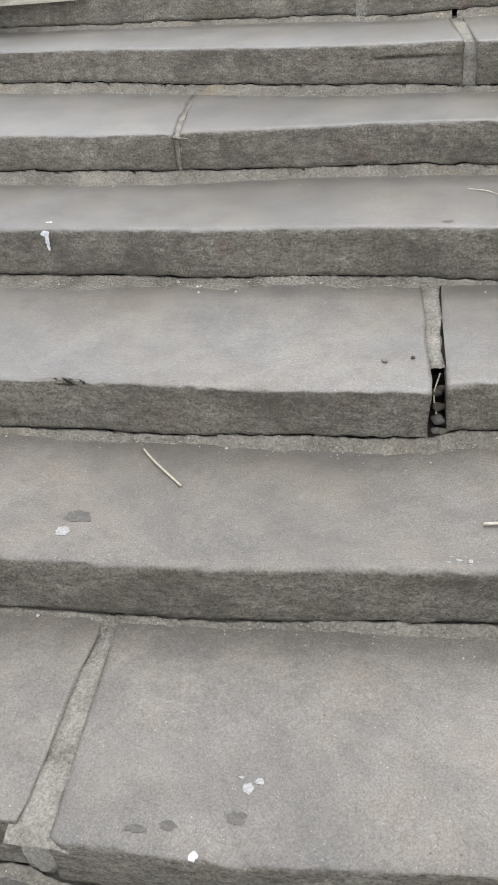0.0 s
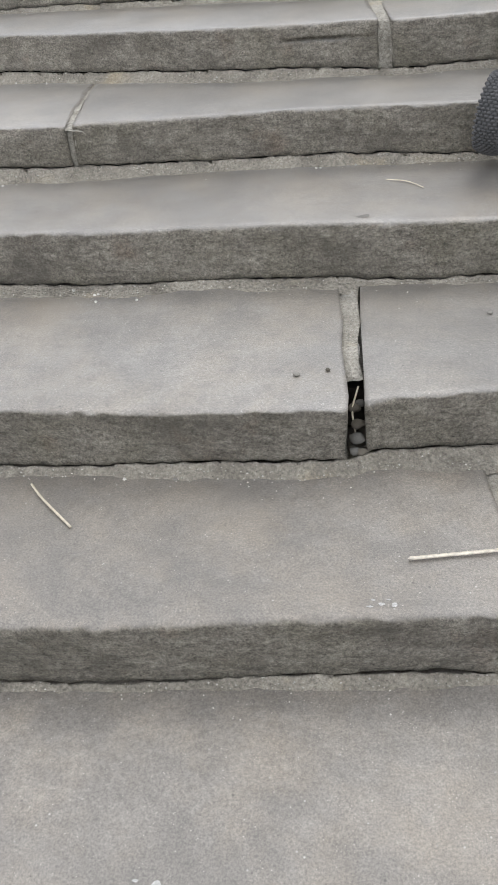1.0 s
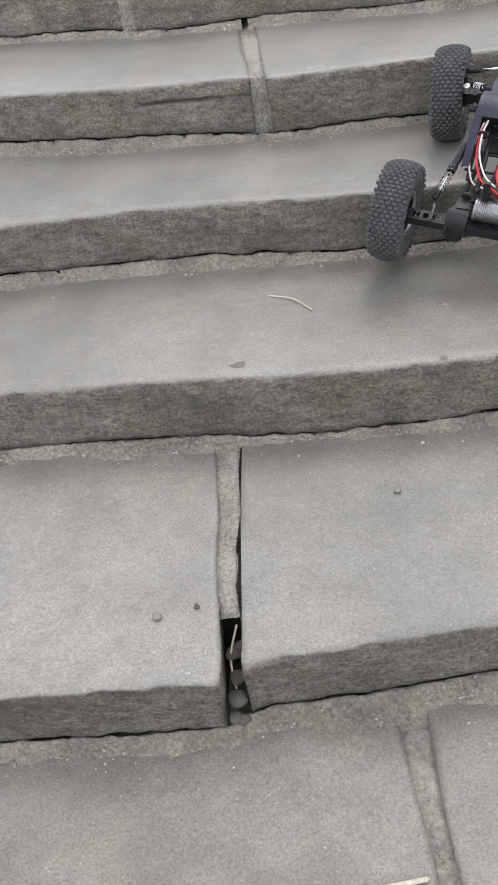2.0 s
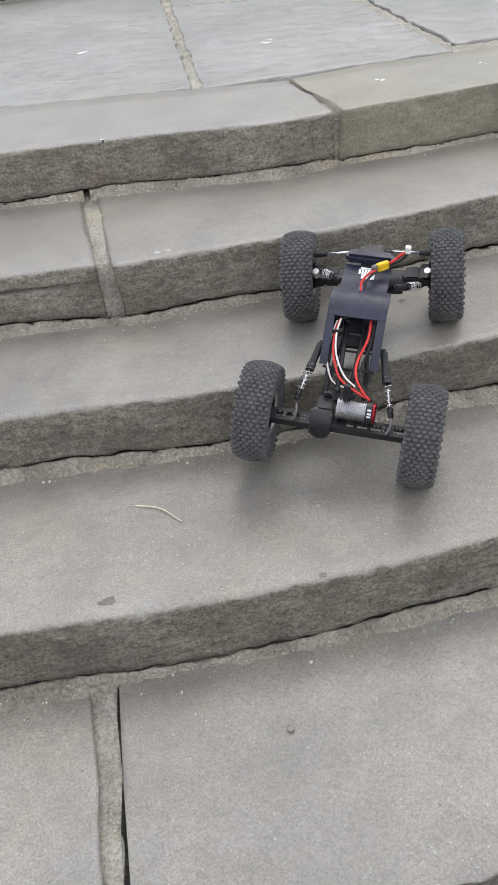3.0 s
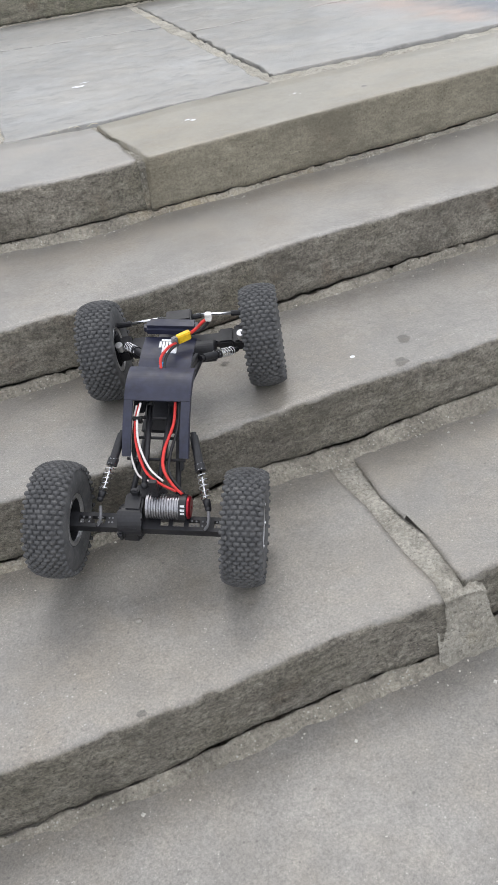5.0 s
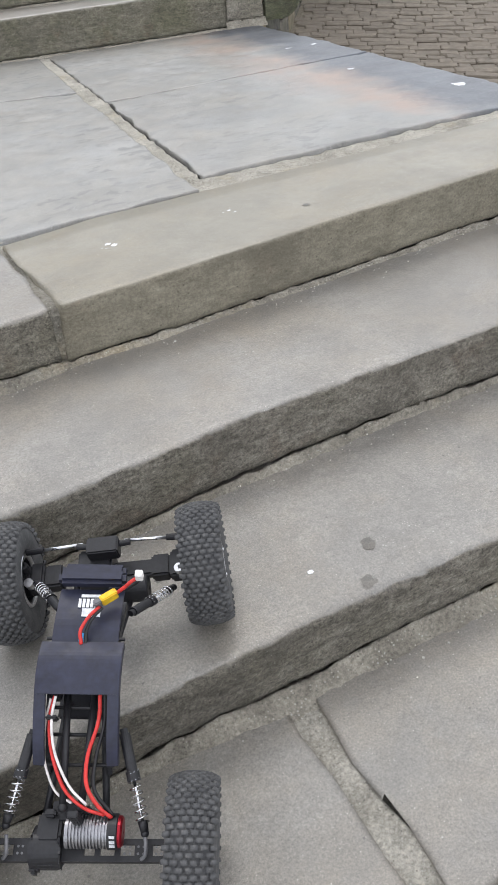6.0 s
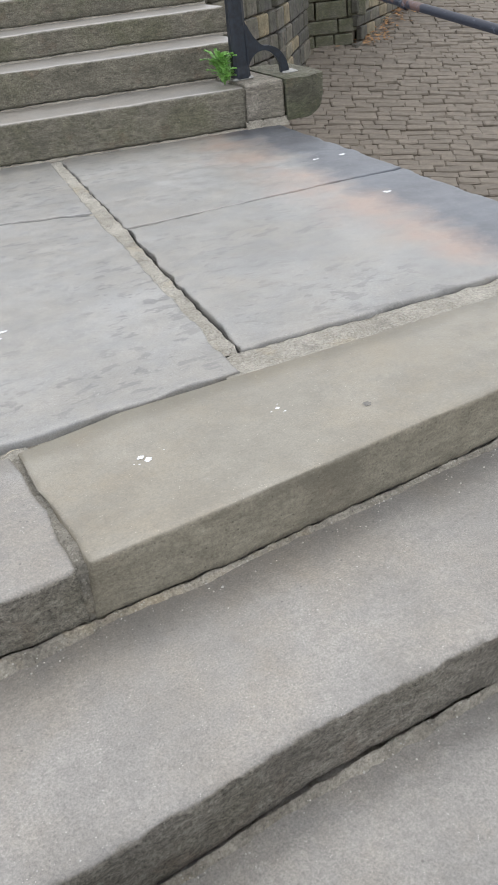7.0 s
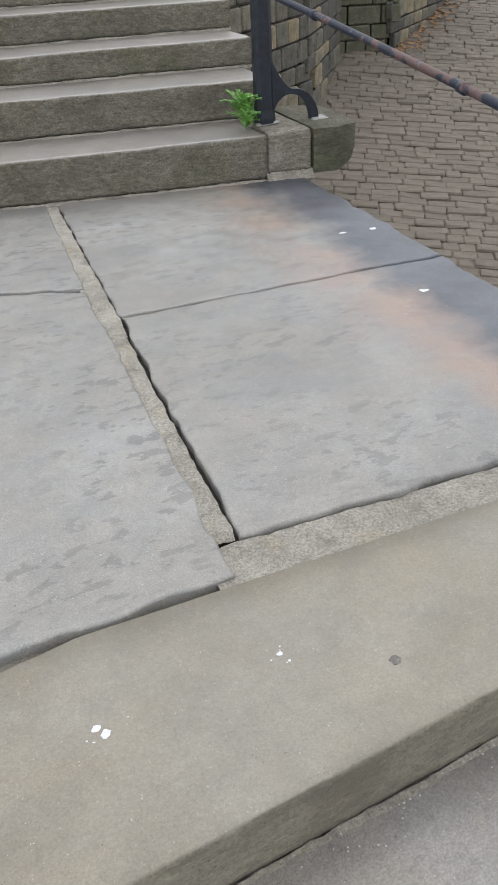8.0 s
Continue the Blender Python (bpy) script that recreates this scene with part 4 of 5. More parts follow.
def stone_top(x, y, z):
    """Height of the worn stone surface near z at a place in plan."""
    best = None
    for o in PAVED:
        hit, place, _, _ = o.ray_cast((x, y, z + 0.03), (0, 0, -1), distance=0.06)
        if hit and (best is None or place.z > best):
            best = place.z
    return z if best is None else best


def blotch(name, x, y, z, size, seed, mat, label, category, splat=0.2):
    """A thin irregular patch draped on the stone."""
    bm = bmesh.new()
    rings, n = [], 20
    for f in (0.5, 1.0):
        ring = []
        for i in range(n):
            a = i / n * math.tau
            r = max(size * (1 + splat * (fbm(math.cos(a), math.sin(a), seed, 1.1, 3) * 2 + fbm(math.cos(a), math.sin(a), seed + 5, 3.0, 2))), size * 0.25) * f
            px, py = math.cos(a) * r, math.sin(a) * r * (0.7 + 0.3 * math.sin(seed))
            ring.append(bm.verts.new((px, py, stone_top(x + px, y + py, z) - z + 0.0007)))
        rings.append(ring)
    bm.faces.new(rings[0])
    for i in range(n):
        k = (i + 1) % n
        bm.faces.new((rings[0][i], rings[0][k], rings[1][k], rings[1][i])).normal_flip()
    bmesh.ops.recalc_face_normals(bm, faces=bm.faces)
    ob = part(name, bm, mat)
    ob.location = (x, y, z)
    return tagged(ob, label, category)


DROP = plain("bird_dropping", (0.78, 0.79, 0.82), 0.75)
bm = bmesh.new()
for cx, cz, w, h in ((0.0, -0.006, 0.011, 0.008), (0.002, -0.022, 0.006, 0.013), (0.001, -0.040, 0.004, 0.008)):
    ring = [bm.verts.new((cx + math.cos(k / 12 * math.tau) * w * (1 + 0.25 * math.sin(k * 2.3 + cz * 90)), -0.002 - 0.0015 * abs(math.cos(k)), cz + math.sin(k / 12 * math.tau) * h)) for k in range(12)]
    mid = bm.verts.new((cx, -0.006, cz))
    for k in range(12):
        bm.faces.new((ring[k], ring[(k + 1) % 12], mid))
splash = part("bird_dropping", bm, DROP)
splash.location = (-0.484, 0.811, 2 * RISE)
tagged(splash, "white bird dropping run down the stone riser", "dropping")
SMEAR = plain("faded_white_smear", (0.47, 0.46, 0.44), 0.9, 0, 0.35, 260)
for x, y, z, s, sd in ((1.217, 2.050, ZL, 0.0062, 1), (1.228, 2.036, ZL, 0.0068, 2), (1.493, 2.067, ZL, 0.005, 3), (-0.494, 0.86, 2 * RISE, 0.010, 4),
                       (2.384, 3.606, ZL, 0.014, 5), (2.486, 3.594, ZL, 0.014, 6), (2.370, 3.093, ZL, 0.013, 7), (2.474, 2.618, ZL, 0.02, 8),
                       (1.059, 2.72, ZL, 0.018, 10), (1.083, 2.755, ZL, 0.014, 11), (0.480, 2.984, ZL, 0.020, 12), (1.253, 1.245, 3 * RISE, 0.0045, 13),
                       (0.118, -0.398, -RISE, 0.006, 14), (0.526, 1.862, ZL, 0.006, 16)):
    blotch("bird_dropping", x, y, z, s, sd, DROP, "small white splash of dried bird dropping on stone", "dropping")
rng = random.Random(77)
for cx, cy in ((1.222, 2.043), (1.493, 2.067), (2.474, 2.618)):
    for k in range(5):
        blotch("bird_dropping", cx + rng.gauss(0, 0.016), cy + rng.gauss(0, 0.016), ZL, rng.uniform(0.0012, 0.0026), k + cx, DROP, "small white splash of dried bird dropping on stone", "dropping")
for x, y, z, s, sd in ((0.172, -0.30, -RISE, 0.008, 21), (0.186, -0.288, -RISE, 0.006, 28), (0.160, -0.285, -RISE, 0.004, 29), (-0.205, 0.052, 0, 0.014, 22), (0.436, 0.033, 0, 0.004, 23), (0.441, 0.045, 0, 0.003, 24), (0.453, 0.038, 0, 0.004, 25), (0.462, 0.046, 0, 0.003, 30), (0.470, 0.037, 0, 0.004, 33),
                       (0.600, 1.472, 4 * RISE, 0.007, 26), (0.622, 1.475, 4 * RISE, 0.006, 27)):
    blotch("chalk_mark", x, y, z, s, sd, SMEAR, "faint worn whitish mark on the tread", "mark")
for x, y, z, s, sd in ((-0.190, 0.092, 0, 0.026, 31), (1.052, 1.342, 3 * RISE, 0.008, 32), (1.357, 1.257, 3 * RISE, 0.012, 33), (1.316, 1.189, 3 * RISE, 0.012, 34),
                       (0.438, 0.817, 2 * RISE, 0.013, 35), (0.752, 0.789, 2 * RISE, 0.0065, 41), (0.034, -0.373, -RISE, 0.014, 36), (0.075, -0.365, -RISE, 0.012, 37), (0.164, -0.343, -RISE, 0.013, 38), (1.640, 1.99, ZL, 0.008, 39)):
    blotch("stone_pit", x, y, z, s, sd, PITMAT, "shallow dark weathered pit in the stone", "pit", 0.22)


def pebble_mesh(seed, mat):
    bm = bmesh.new()
    bmesh.ops.create_icosphere(bm, subdivisions=2, radius=1)
    for v in bm.verts:
        v.co *= 1 + fbm(v.co.x, v.co.y, v.co.z + seed * 3, 0.9, 3) * 0.5
        v.co.z *= 0.7
    me = bpy.data.meshes.new("pebble")
    bm.to_mesh(me)
    bm.free()
    me.materials.append(mat)
    for p in me.polygons:
        p.use_smooth = True
    return me


PEB = [pebble_mesh(1, plain("grey_pebble", (0.105, 0.10, 0.09), 0.9, 0, 0.4, 70)), pebble_mesh(2, plain("pale_pebble", (0.27, 0.255, 0.225), 0.85)), pebble_mesh(3, plain("brown_pebble", (0.105, 0.092, 0.072), 0.9, 0, 0.4, 70))]
for x, y, z, s, k in ((0.421, 0.352, 0.050, 0.013, 0), (0.418, 0.330, 0.040, 0.009, 0), (0.430, 0.326, 0.040, 0.008, 2), (0.424, 0.375, 0.060, 0.011, 2), (0.418, 0.40, 0.075, 0.010, 2),
                      (0.427, 0.41, 0.08, 0.009, 0), (0.655, 0.05, -0.05, 0.013, 0), (0.662, 0.085, -0.04, 0.012, 2)):
    ob = new("pebble", PEB[k])
    ob.matrix_world = Matrix.Translation((x, y, z)) @ Matrix.Rotation(x * 40, 4, 'Z') @ Matrix.Scale(s, 4)
    tagged(ob, "small rounded stone lodged in the open joint", "pebble", "pebbles in the joint")
for x, y, z, s, k in ((0.322, 0.432, RISE, 0.006, 1), (0.374, 0.445, RISE, 0.004, 2), (0.663, 0.634, RISE, 0.005, 1), (0.12, 0.305, 0.0, 0.004, 1), (0.781, 0.937, 2 * RISE, 0.005, 1)):
    ob = new("pebble", PEB[k])
    ob.matrix_world = Matrix.Translation((x, y, z + s * 0.5)) @ Matrix.Scale(s, 4)
    tagged(ob, "tiny loose stone chip on the tread", "pebble", "chips on the treads")

for wx, wy, wl, wa in ((1.00, 2.187, 0.030, 0.4), (0.985, 2.192, 0.022, 2.2), (0.955, 2.198, 0.026, 1.1), (0.93, 2.205, 0.018, 2.8)):
    twig([(wx, wy, ZL + 0.002), (wx + math.cos(wa) * wl * 0.5, wy + math.sin(wa) * wl * 0.3, ZL + 0.006), (wx + math.cos(wa) * wl, wy + math.sin(wa) * wl * 0.7, ZL + 0.003)], 0.0007, "dry pale wisp of grass caught in the joint")

# fine grit gathered along the foot of each riser
bm = bmesh.new()
rng = random.Random(12)
for level, stones, back, height in LEVELS[1:]:
    keys = [k for s in stones for k in s[2]]
    for _ in range(190):
        x = rng.uniform(-0.9, 2.3)
        run, d = along(FOOT.get(level, [(0, 0.02)]), x), 0.006 + abs(rng.gauss(0, 0.026))
        y = along(keys, x) - d
        rest = (RISE - along(height, x) + 0.003) * max(0.0, 1 - (d / run) ** 0.64)
        s = rng.uniform(0.0009, 0.0020) if rng.random() < 0.93 else rng.uniform(0.0024, 0.0042)
        v = bmesh.ops.create_cone(bm, cap_ends=True, segments=4, radius1=s, radius2=s * 0.5, depth=s)["verts"]
        for w in v:
            w.co += Vector((x, y, (level - 1) * RISE + 0.0012 + rest))
tagged(part("grit", bm, plain("pale_grit", (0.56, 0.54, 0.49), 0.9, 0, 0.45, 60), smooth=False), "pale grit and crumbs along the riser feet", "grit", kind="stuff")

# orange dead leaves at the street wall
bm = bmesh.new()
for _ in range(260):
    t = rng.random()
    base = N1 + (nb * 2.4 + nd * 1.3) * t + Vector((rng.gauss(0.12, 0.16), rng.gauss(-0.05, 0.12)))
    z = street_z(base.x, base.y) + 0.02
    a = rng.random() * math.tau
    s = rng.uniform(0.02, 0.05)
    q = [bm.verts.new((base.x + math.cos(a + k * math.pi / 2) * s, base.y + math.sin(a + k * math.pi / 2) * s * 0.7, z + rng.uniform(0, 0.03))) for k in range(4)]
    bm.faces.new(q)
tagged(part("dead_leaves", bm, plain("orange_dead_leaf", (0.36, 0.20, 0.09), 0.85, 0, 0.5, 9), smooth=False), "orange-brown dead leaves drifted against the wall foot", "leaves", kind="stuff")

# ---------------------------------------------------------------- radio-controlled rock crawler
def rubber_mat():
    m = Mat("dusty_black_rubber", 0.8)
    n = m.noise(45, 5, 0.65)
    c = m.ramp(n, (0.3, (0.048, 0.049, 0.052)), (0.72, (0.105, 0.105, 0.107)))
    dust = m.noise(190, 5, 0.7)
    c = m.mix(m.ramp(dust, (0.52, 0.0), (0.66, 0.5)), c, (0.17, 0.165, 0.155))
    g = m.noise(600, 2, 0.6)
    return m.done(c, g, 0.25, 0.0006)


RUBBER = rubber_mat()
NYLON = plain("black_nylon", (0.012, 0.012, 0.015), 0.48, 0, 0.35, 200)
PLATE = plain("navy_black_printed_plastic", (0.017, 0.019, 0.040), 0.44, 0, 0.3, 90)
FINS = plain("grey_alloy_fins", (0.34, 0.34, 0.36), 0.42, 1.0, 0.2, 300)
STEEL = plain("bright_steel", (0.72, 0.72, 0.74), 0.25, 1.0, 0.12, 300)
ALLOY = plain("brushed_alloy_ring", (0.50, 0.50, 0.52), 0.38, 1.0, 0.2, 300)
RED_ALLOY = plain("red_anodised_alloy", (0.30, 0.012, 0.024), 0.35, 0.7, 0.2, 300)
RED_WIRE = plain("red_silicone_wire", (0.62, 0.035, 0.03), 0.5)
WHITE_WIRE = plain("white_wire", (0.74, 0.70, 0.68), 0.5)
BLACK_WIRE = plain("black_silicone_wire", (0.016, 0.016, 0.018), 0.55)
YELLOW = plain("yellow_connector_plastic", (0.85, 0.52, 0.02), 0.45)
BLUE = plain("blue_connector_plastic", (0.03, 0.30, 0.62), 0.45)
GREY = plain("grey_connector_cap", (0.16, 0.16, 0.17), 0.5)
WHITE_PLASTIC = plain("white_plastic", (0.78, 0.76, 0.74), 0.45)
DECAL = plain("white_decal", (0.75, 0.76, 0.79), 0.5)

crawler = root("rc_crawler", "black skeletal radio-controlled rock crawler with knobbly tyres on the steps", "toy car")
head, pitch, lean = 0.4573, 0.3185, -0.1154
fwd = Vector((math.sin(head) * math.cos(pitch), math.cos(head) * math.cos(pitch), math.sin(pitch)))
rgt = fwd.cross(Vector((0, 0, 1))).normalized()
upv = rgt.cross(fwd)
rgt, upv = rgt * math.cos(lean) + upv * math.sin(lean), upv * math.cos(lean) - rgt * math.sin(lean)
crawler.matrix_world = Matrix(((rgt.x, fwd.x, upv.x, 0.9091), (rgt.y, fwd.y, upv.y, 1.1599), (rgt.z, fwd.z, upv.z, 0.3975), (0, 0, 0, 1)))
REAR = Matrix.Translation((0, -0.170, 0)) @ Matrix.Rotation(0.0081, 4, 'Z') @ Matrix.Rotation(0.0066, 4, 'Y')
FRONT = Matrix.Translation((0, 0.170, 0)) @ Matrix.Rotation(0.0828, 4, 'Z') @ Matrix.Rotation(-0.0939, 4, 'Y')
TRACK = 0.1325


def lathe(bm, prof, seg=48, closed=False):
    """Spins (x, r) points about the x axis."""
    rings = []
    for x, r in prof:
        rings.append([bm.verts.new((x, math.cos(k / seg * math.tau) * r, math.sin(k / seg * math.tau) * r)) for k in range(seg)])
    pairs = list(zip(rings, rings[1:])) + ([(rings[-1], rings[0])] if closed else [])
    for a, b in pairs:
        for k in range(seg):
            bm.faces.new((a[k], a[(k + 1) % seg], b[(k + 1) % seg], b[k]))
    return rings


def tyre_mesh():
    bm = bmesh.new()
    half = [(0.019, 0.0355), (0.0235, 0.038), (0.0268, 0.046), (0.0282, 0.057), (0.0272, 0.067), (0.0238, 0.0745), (0.017, 0.0782), (0.008, 0.0796), (0.0, 0.080)]
    prof = half + [(-x, r) for x, r in half[-2::-1]]
    lathe(bm, prof[::-1], 64, True)
    count = 74
    for k in range(count):
        a = k / count * math.tau
        for x in ((-0.0246, -0.0148, -0.0049, 0.0049, 0.0148, 0.0246) if k % 2 else (-0.0205, -0.0098, 0.0, 0.0098, 0.0205)):
            base = 0.0800 - 0.0048 * (abs(x) / 0.0245) ** 2.4
            w, l, h = 0.0041, 0.0027, 0.0034
            m = Matrix.Rotation(a, 4, 'X') @ Matrix.Translation((x, 0, base)) @ Matrix.Rotation(x * 22, 4, 'Y')
            lo = [m @ Vector((sx * w, sy * l, -0.002)) for sx, sy in ((-1, -1), (1, -1), (1, 1), (-1, 1))]
            hi = [m @ Vector((sx * w * 0.88, sy * l * 0.84, h)) for sx, sy in ((-1, -1), (1, -1), (1, 1), (-1, 1))]
            lo, hi = [bm.verts.new(p) for p in lo], [bm.verts.new(p) for p in hi]
            bm.faces.new(hi)
            for s in range(4):
                bm.faces.new((lo[s], lo[(s + 1) % 4], hi[(s + 1) % 4], hi[s]))
    return bm


def rim_bm():
    bm = bmesh.new()
    lathe(bm, [(-0.020, 0.0345), (-0.020, 0.0300), (0.006, 0.0285), (0.014, 0.0300), (0.0195, 0.0305)], 40)
    for k in range(3):
        m = Matrix.Rotation(k / 3 * math.tau, 4, 'X')
        for w0, w1, r0, r1 in ((0.0085, 0.0060, 0.0, 0.016), (0.0060, 0.0105, 0.016, 0.0305)):
            p = [m @ Vector((x, s * w, r)) for x in (0.010, 0.0165) for r, w in ((r0, w0), (r1, w1)) for s in (-1, 1)]
            v = [bm.verts.new(q) for q in p]
            for f in ((0, 1, 3, 2), (4, 6, 7, 5), (0, 2, 6, 4), (1, 5, 7, 3), (2, 3, 7, 6), (0, 4, 5, 1)):
                bm.faces.new([v[i] for i in f])
    bmesh.ops.recalc_face_normals(bm, faces=bm.faces)
    return bm


def ring_bm():
    bm = bmesh.new()
    for s in (1, -1):
        lathe(bm, [(s * 0.0205, 0.0375), (s * 0.0235, 0.0372), (s * 0.0243, 0.0350), (s * 0.0238, 0.0318), (s * 0.0195, 0.0312)], 48)
    bmesh.ops.recalc_face_normals(bm, faces=bm.faces)
    return bm


wheel_parts = {}


def wheel(m):
    """Hub with tyre, spoked centre, alloy ring and screws as sub-parts."""
    bm = bmesh.new()
    rod_bm(bm, (0.006, 0, 0), (0.020, 0, 0), 0.0065, seg=6)
    rod_bm(bm, (-0.012, 0, 0), (0.010, 0, 0), 0.011, seg=16)
    if not wheel_parts:
        for name, b, mt, sm in (("tyre", tyre_mesh(), RUBBER, False), ("spoked_rim", rim_bm(), NYLON, False), ("alloy_ring", ring_bm(), ALLOY, True)):
            o = part(name, b, mt, None, smooth=sm)
            wheel_parts[name] = o.data
            bpy.data.objects.remove(o)
        for p in wheel_parts["tyre"].polygons:
            p.use_smooth = len(p.vertices) == 4 and p.area > 0.00002
        b = bmesh.new()
        rod_bm(b, (0.0225, 0, 0), (0.0256, 0, 0), 0.0021, seg=8)
        o = part("screw", b, STEEL)
        wheel_parts["screw"] = o.data
        bpy.data.objects.remove(o)
    hub = part("wheel", bm, NYLON, crawler, "knobbly black tyre on a three-spoke black wheel with an alloy ring")
    hub.matrix_local = m
    for name, label in (("tyre", "dusty black studded rubber tyre"), ("spoked_rim", ""), ("alloy_ring", "bright alloy clamping ring")):
        o = piece(name, wheel_parts[name], hub)
        if label:
            o["label"] = label
    for k in range(6):
        a = k / 6 * math.tau
        piece("screw", wheel_parts["screw"], hub, Matrix.Translation((0, math.cos(a) * 0.0346, math.sin(a) * 0.0346)))


STEER = Matrix.Rotation(radians(3), 4, 'Z')
FLIP = Matrix.Rotation(math.pi, 4, 'Z')
wheel(REAR @ Matrix.Translation((TRACK, 0, 0)) @ Matrix.Rotation(0.2, 4, 'X'))
wheel(REAR @ Matrix.Translation((-TRACK, 0, 0)) @ FLIP @ Matrix.Rotation(0.7, 4, 'X'))
wheel(FRONT @ Matrix.Translation((TRACK, 0, 0)) @ STEER @ Matrix.Rotation(0.4, 4, 'X'))
wheel(FRONT @ Matrix.Translation((-TRACK, 0, 0)) @ STEER @ FLIP @ Matrix.Rotation(0.9, 4, 'X'))


def cpart(name, bm, mat, m=None, label="", bevel=0.0, parent=None, smooth=False):
    if bevel:
        bmesh.ops.bevel(bm, geom=[e for e in bm.edges if e.is_manifold and e.calc_face_angle(0) > 0.6], offset=bevel, segments=2, affect='EDGES')
    if m is not None:
        bm.transform(m)
    return part(name, bm, mat, parent or crawler, label, smooth)


def boxes(name, pairs, mat, m=None, label="", bevel=0.0008, parent=None):
    bm = bmesh.new()
    for a, b in pairs:
        box_bm(bm, a, b)
    return cpart(name, bm, mat, m, label, bevel, parent)


def axle_beam(m, name):
    """Slotted flat beam with lightening holes, seen from above."""
    bm = bmesh.new()
    for y0, y1 in ((-0.0115, -0.0055), (0.0055, 0.0115)):
        box_bm(bm, (-0.118, y0, -0.003), (0.118, y1, 0.003))
    cuts = [-0.118, -0.104, -0.092, -0.086, -0.066, -0.048, -0.012, 0.012, 0.024, 0.030, 0.046, 0.052, 0.068, 0.088, 0.104, 0.118]
    for a, b in zip(cuts[::2], cuts[1::2]):
        box_bm(bm, (a, -0.0057, -0.0029), (b, 0.0057, 0.0029))
    for s in (-1, 1):
        box_bm(bm, (-0.118, s * 0.0100 - 0.0015, -0.011), (0.118, s * 0.0100 + 0.0015, -0.0028))
    beam = cpart(name, bm, NYLON, m, "slotted black axle beam")
    bm = bmesh.new()
    for x in [-0.098, -0.089, -0.076, -0.071, -0.061, -0.056, 0.057, 0.063, 0.072, 0.078, 0.092, 0.098]:
        for y in (-0.0035, 0.0035):
            rod_bm(bm, (x, y, 0.0028), (x, y, 0.0036), 0.0014, seg=8)
    bm.transform(m)
    o = part("screw_heads", bm, GREY, beam, smooth=False)
    o["kind"] = "stuff"
    return beam


axle_beam(REAR, "rear_axle_beam")
boxes("rear_gearbox", [((-0.043, -0.017, -0.026), (-0.016, 0.024, 0.016)), ((-0.040, -0.012, -0.036), (-0.020, 0.006, -0.024)), ((-0.038, 0.004, 0.012), (-0.012, 0.034, 0.026)), ((-0.046, -0.024, -0.012), (-0.036, -0.012, 0.006))], NYLON, REAR, "black moulded gearbox", 0.003)
bm = bmesh.new()
rod_bm(bm, (-0.044, 0.003, 0.002), (-0.012, 0.003, 0.002), 0.0225, seg=28)
cpart("gear_cover", bm, NYLON, REAR, bevel=0.002)
bm = bmesh.new()
prof = [(-0.006, 0.004), (-0.006, 0.0176)]
for i in range(13):
    x = -0.004 + i * 0.0036
    prof += [(x, 0.0176), (x + 0.0016, 0.0176), (x + 0.0017, 0.0150), (x + 0.0035, 0.0150)]
lathe(bm, prof + [(0.044, 0.0176), (0.044, 0.004)], 32)
bm.transform(REAR @ Matrix.Translation((0, 0.016, 0.020)))
motor = part("motor", bm, FINS, crawler, "finned grey alloy electric motor", smooth=False)
bm = bmesh.new()
lathe(bm, [(0.040, 0.004), (0.040, 0.0184), (0.050, 0.0184), (0.051, 0.017), (0.051, 0.004)], 32)
bm.transform(REAR @ Matrix.Translation((0, 0.016, 0.020)))
part("motor_band", bm, NYLON, motor, "black printed motor band", smooth=False)
bm = bmesh.new()
lathe(bm, [(0.051, 0.0165), (0.054, 0.0165), (0.056, 0.014), (0.0565, 0.003), (0.0545, 0.0)], 28)
bm.transform(REAR @ Matrix.Translation((0, 0.016, 0.020)))
part("motor_endbell", bm, RED_ALLOY, motor, "red anodised end bell", smooth=False)
bars = bmesh.new()
for i, z in enumerate((0.006, 0.0, -0.005)):
    box_bm(bars, (0.043, -0.0195 + 0.0008 * abs(i - 1), z), (0.049, -0.0180, z + 0.003))
bars.transform(REAR @ Matrix.Translation((0, 0.016, 0.020)) @ Matrix.Rotation(-0.7, 4, 'X'))
part("motor_label", bars, DECAL, motor, "white bars of unreadable print", smooth=False)
bm = bmesh.new()
box_bm(bm, (0.002, 0.020, 0.030), (0.013, 0.027, 0.072))
box_bm(bm, (-0.024, 0.026, 0.018), (0.004, 0.046, 0.026))
cpart("link_tower", bm, NYLON, REAR, "black perforated link tower", 0.001)
bm = bmesh.new()
for z in (0.038, 0.047, 0.056, 0.065):
    rod_bm(bm, (0.0075, 0.0195, z), (0.0075, 0.0203, z), 0.0024, seg=10)
cpart("tower_holes", bm, BLACK_WIRE, REAR)
for clip in (((-0.030, 0.028, 0.024), (-0.018, 0.036, 0.036)), ((0.006, 0.030, 0.020), (0.020, 0.040, 0.030))):
    boxes("wire_clip", [clip], NYLON, REAR, "", 0.002)


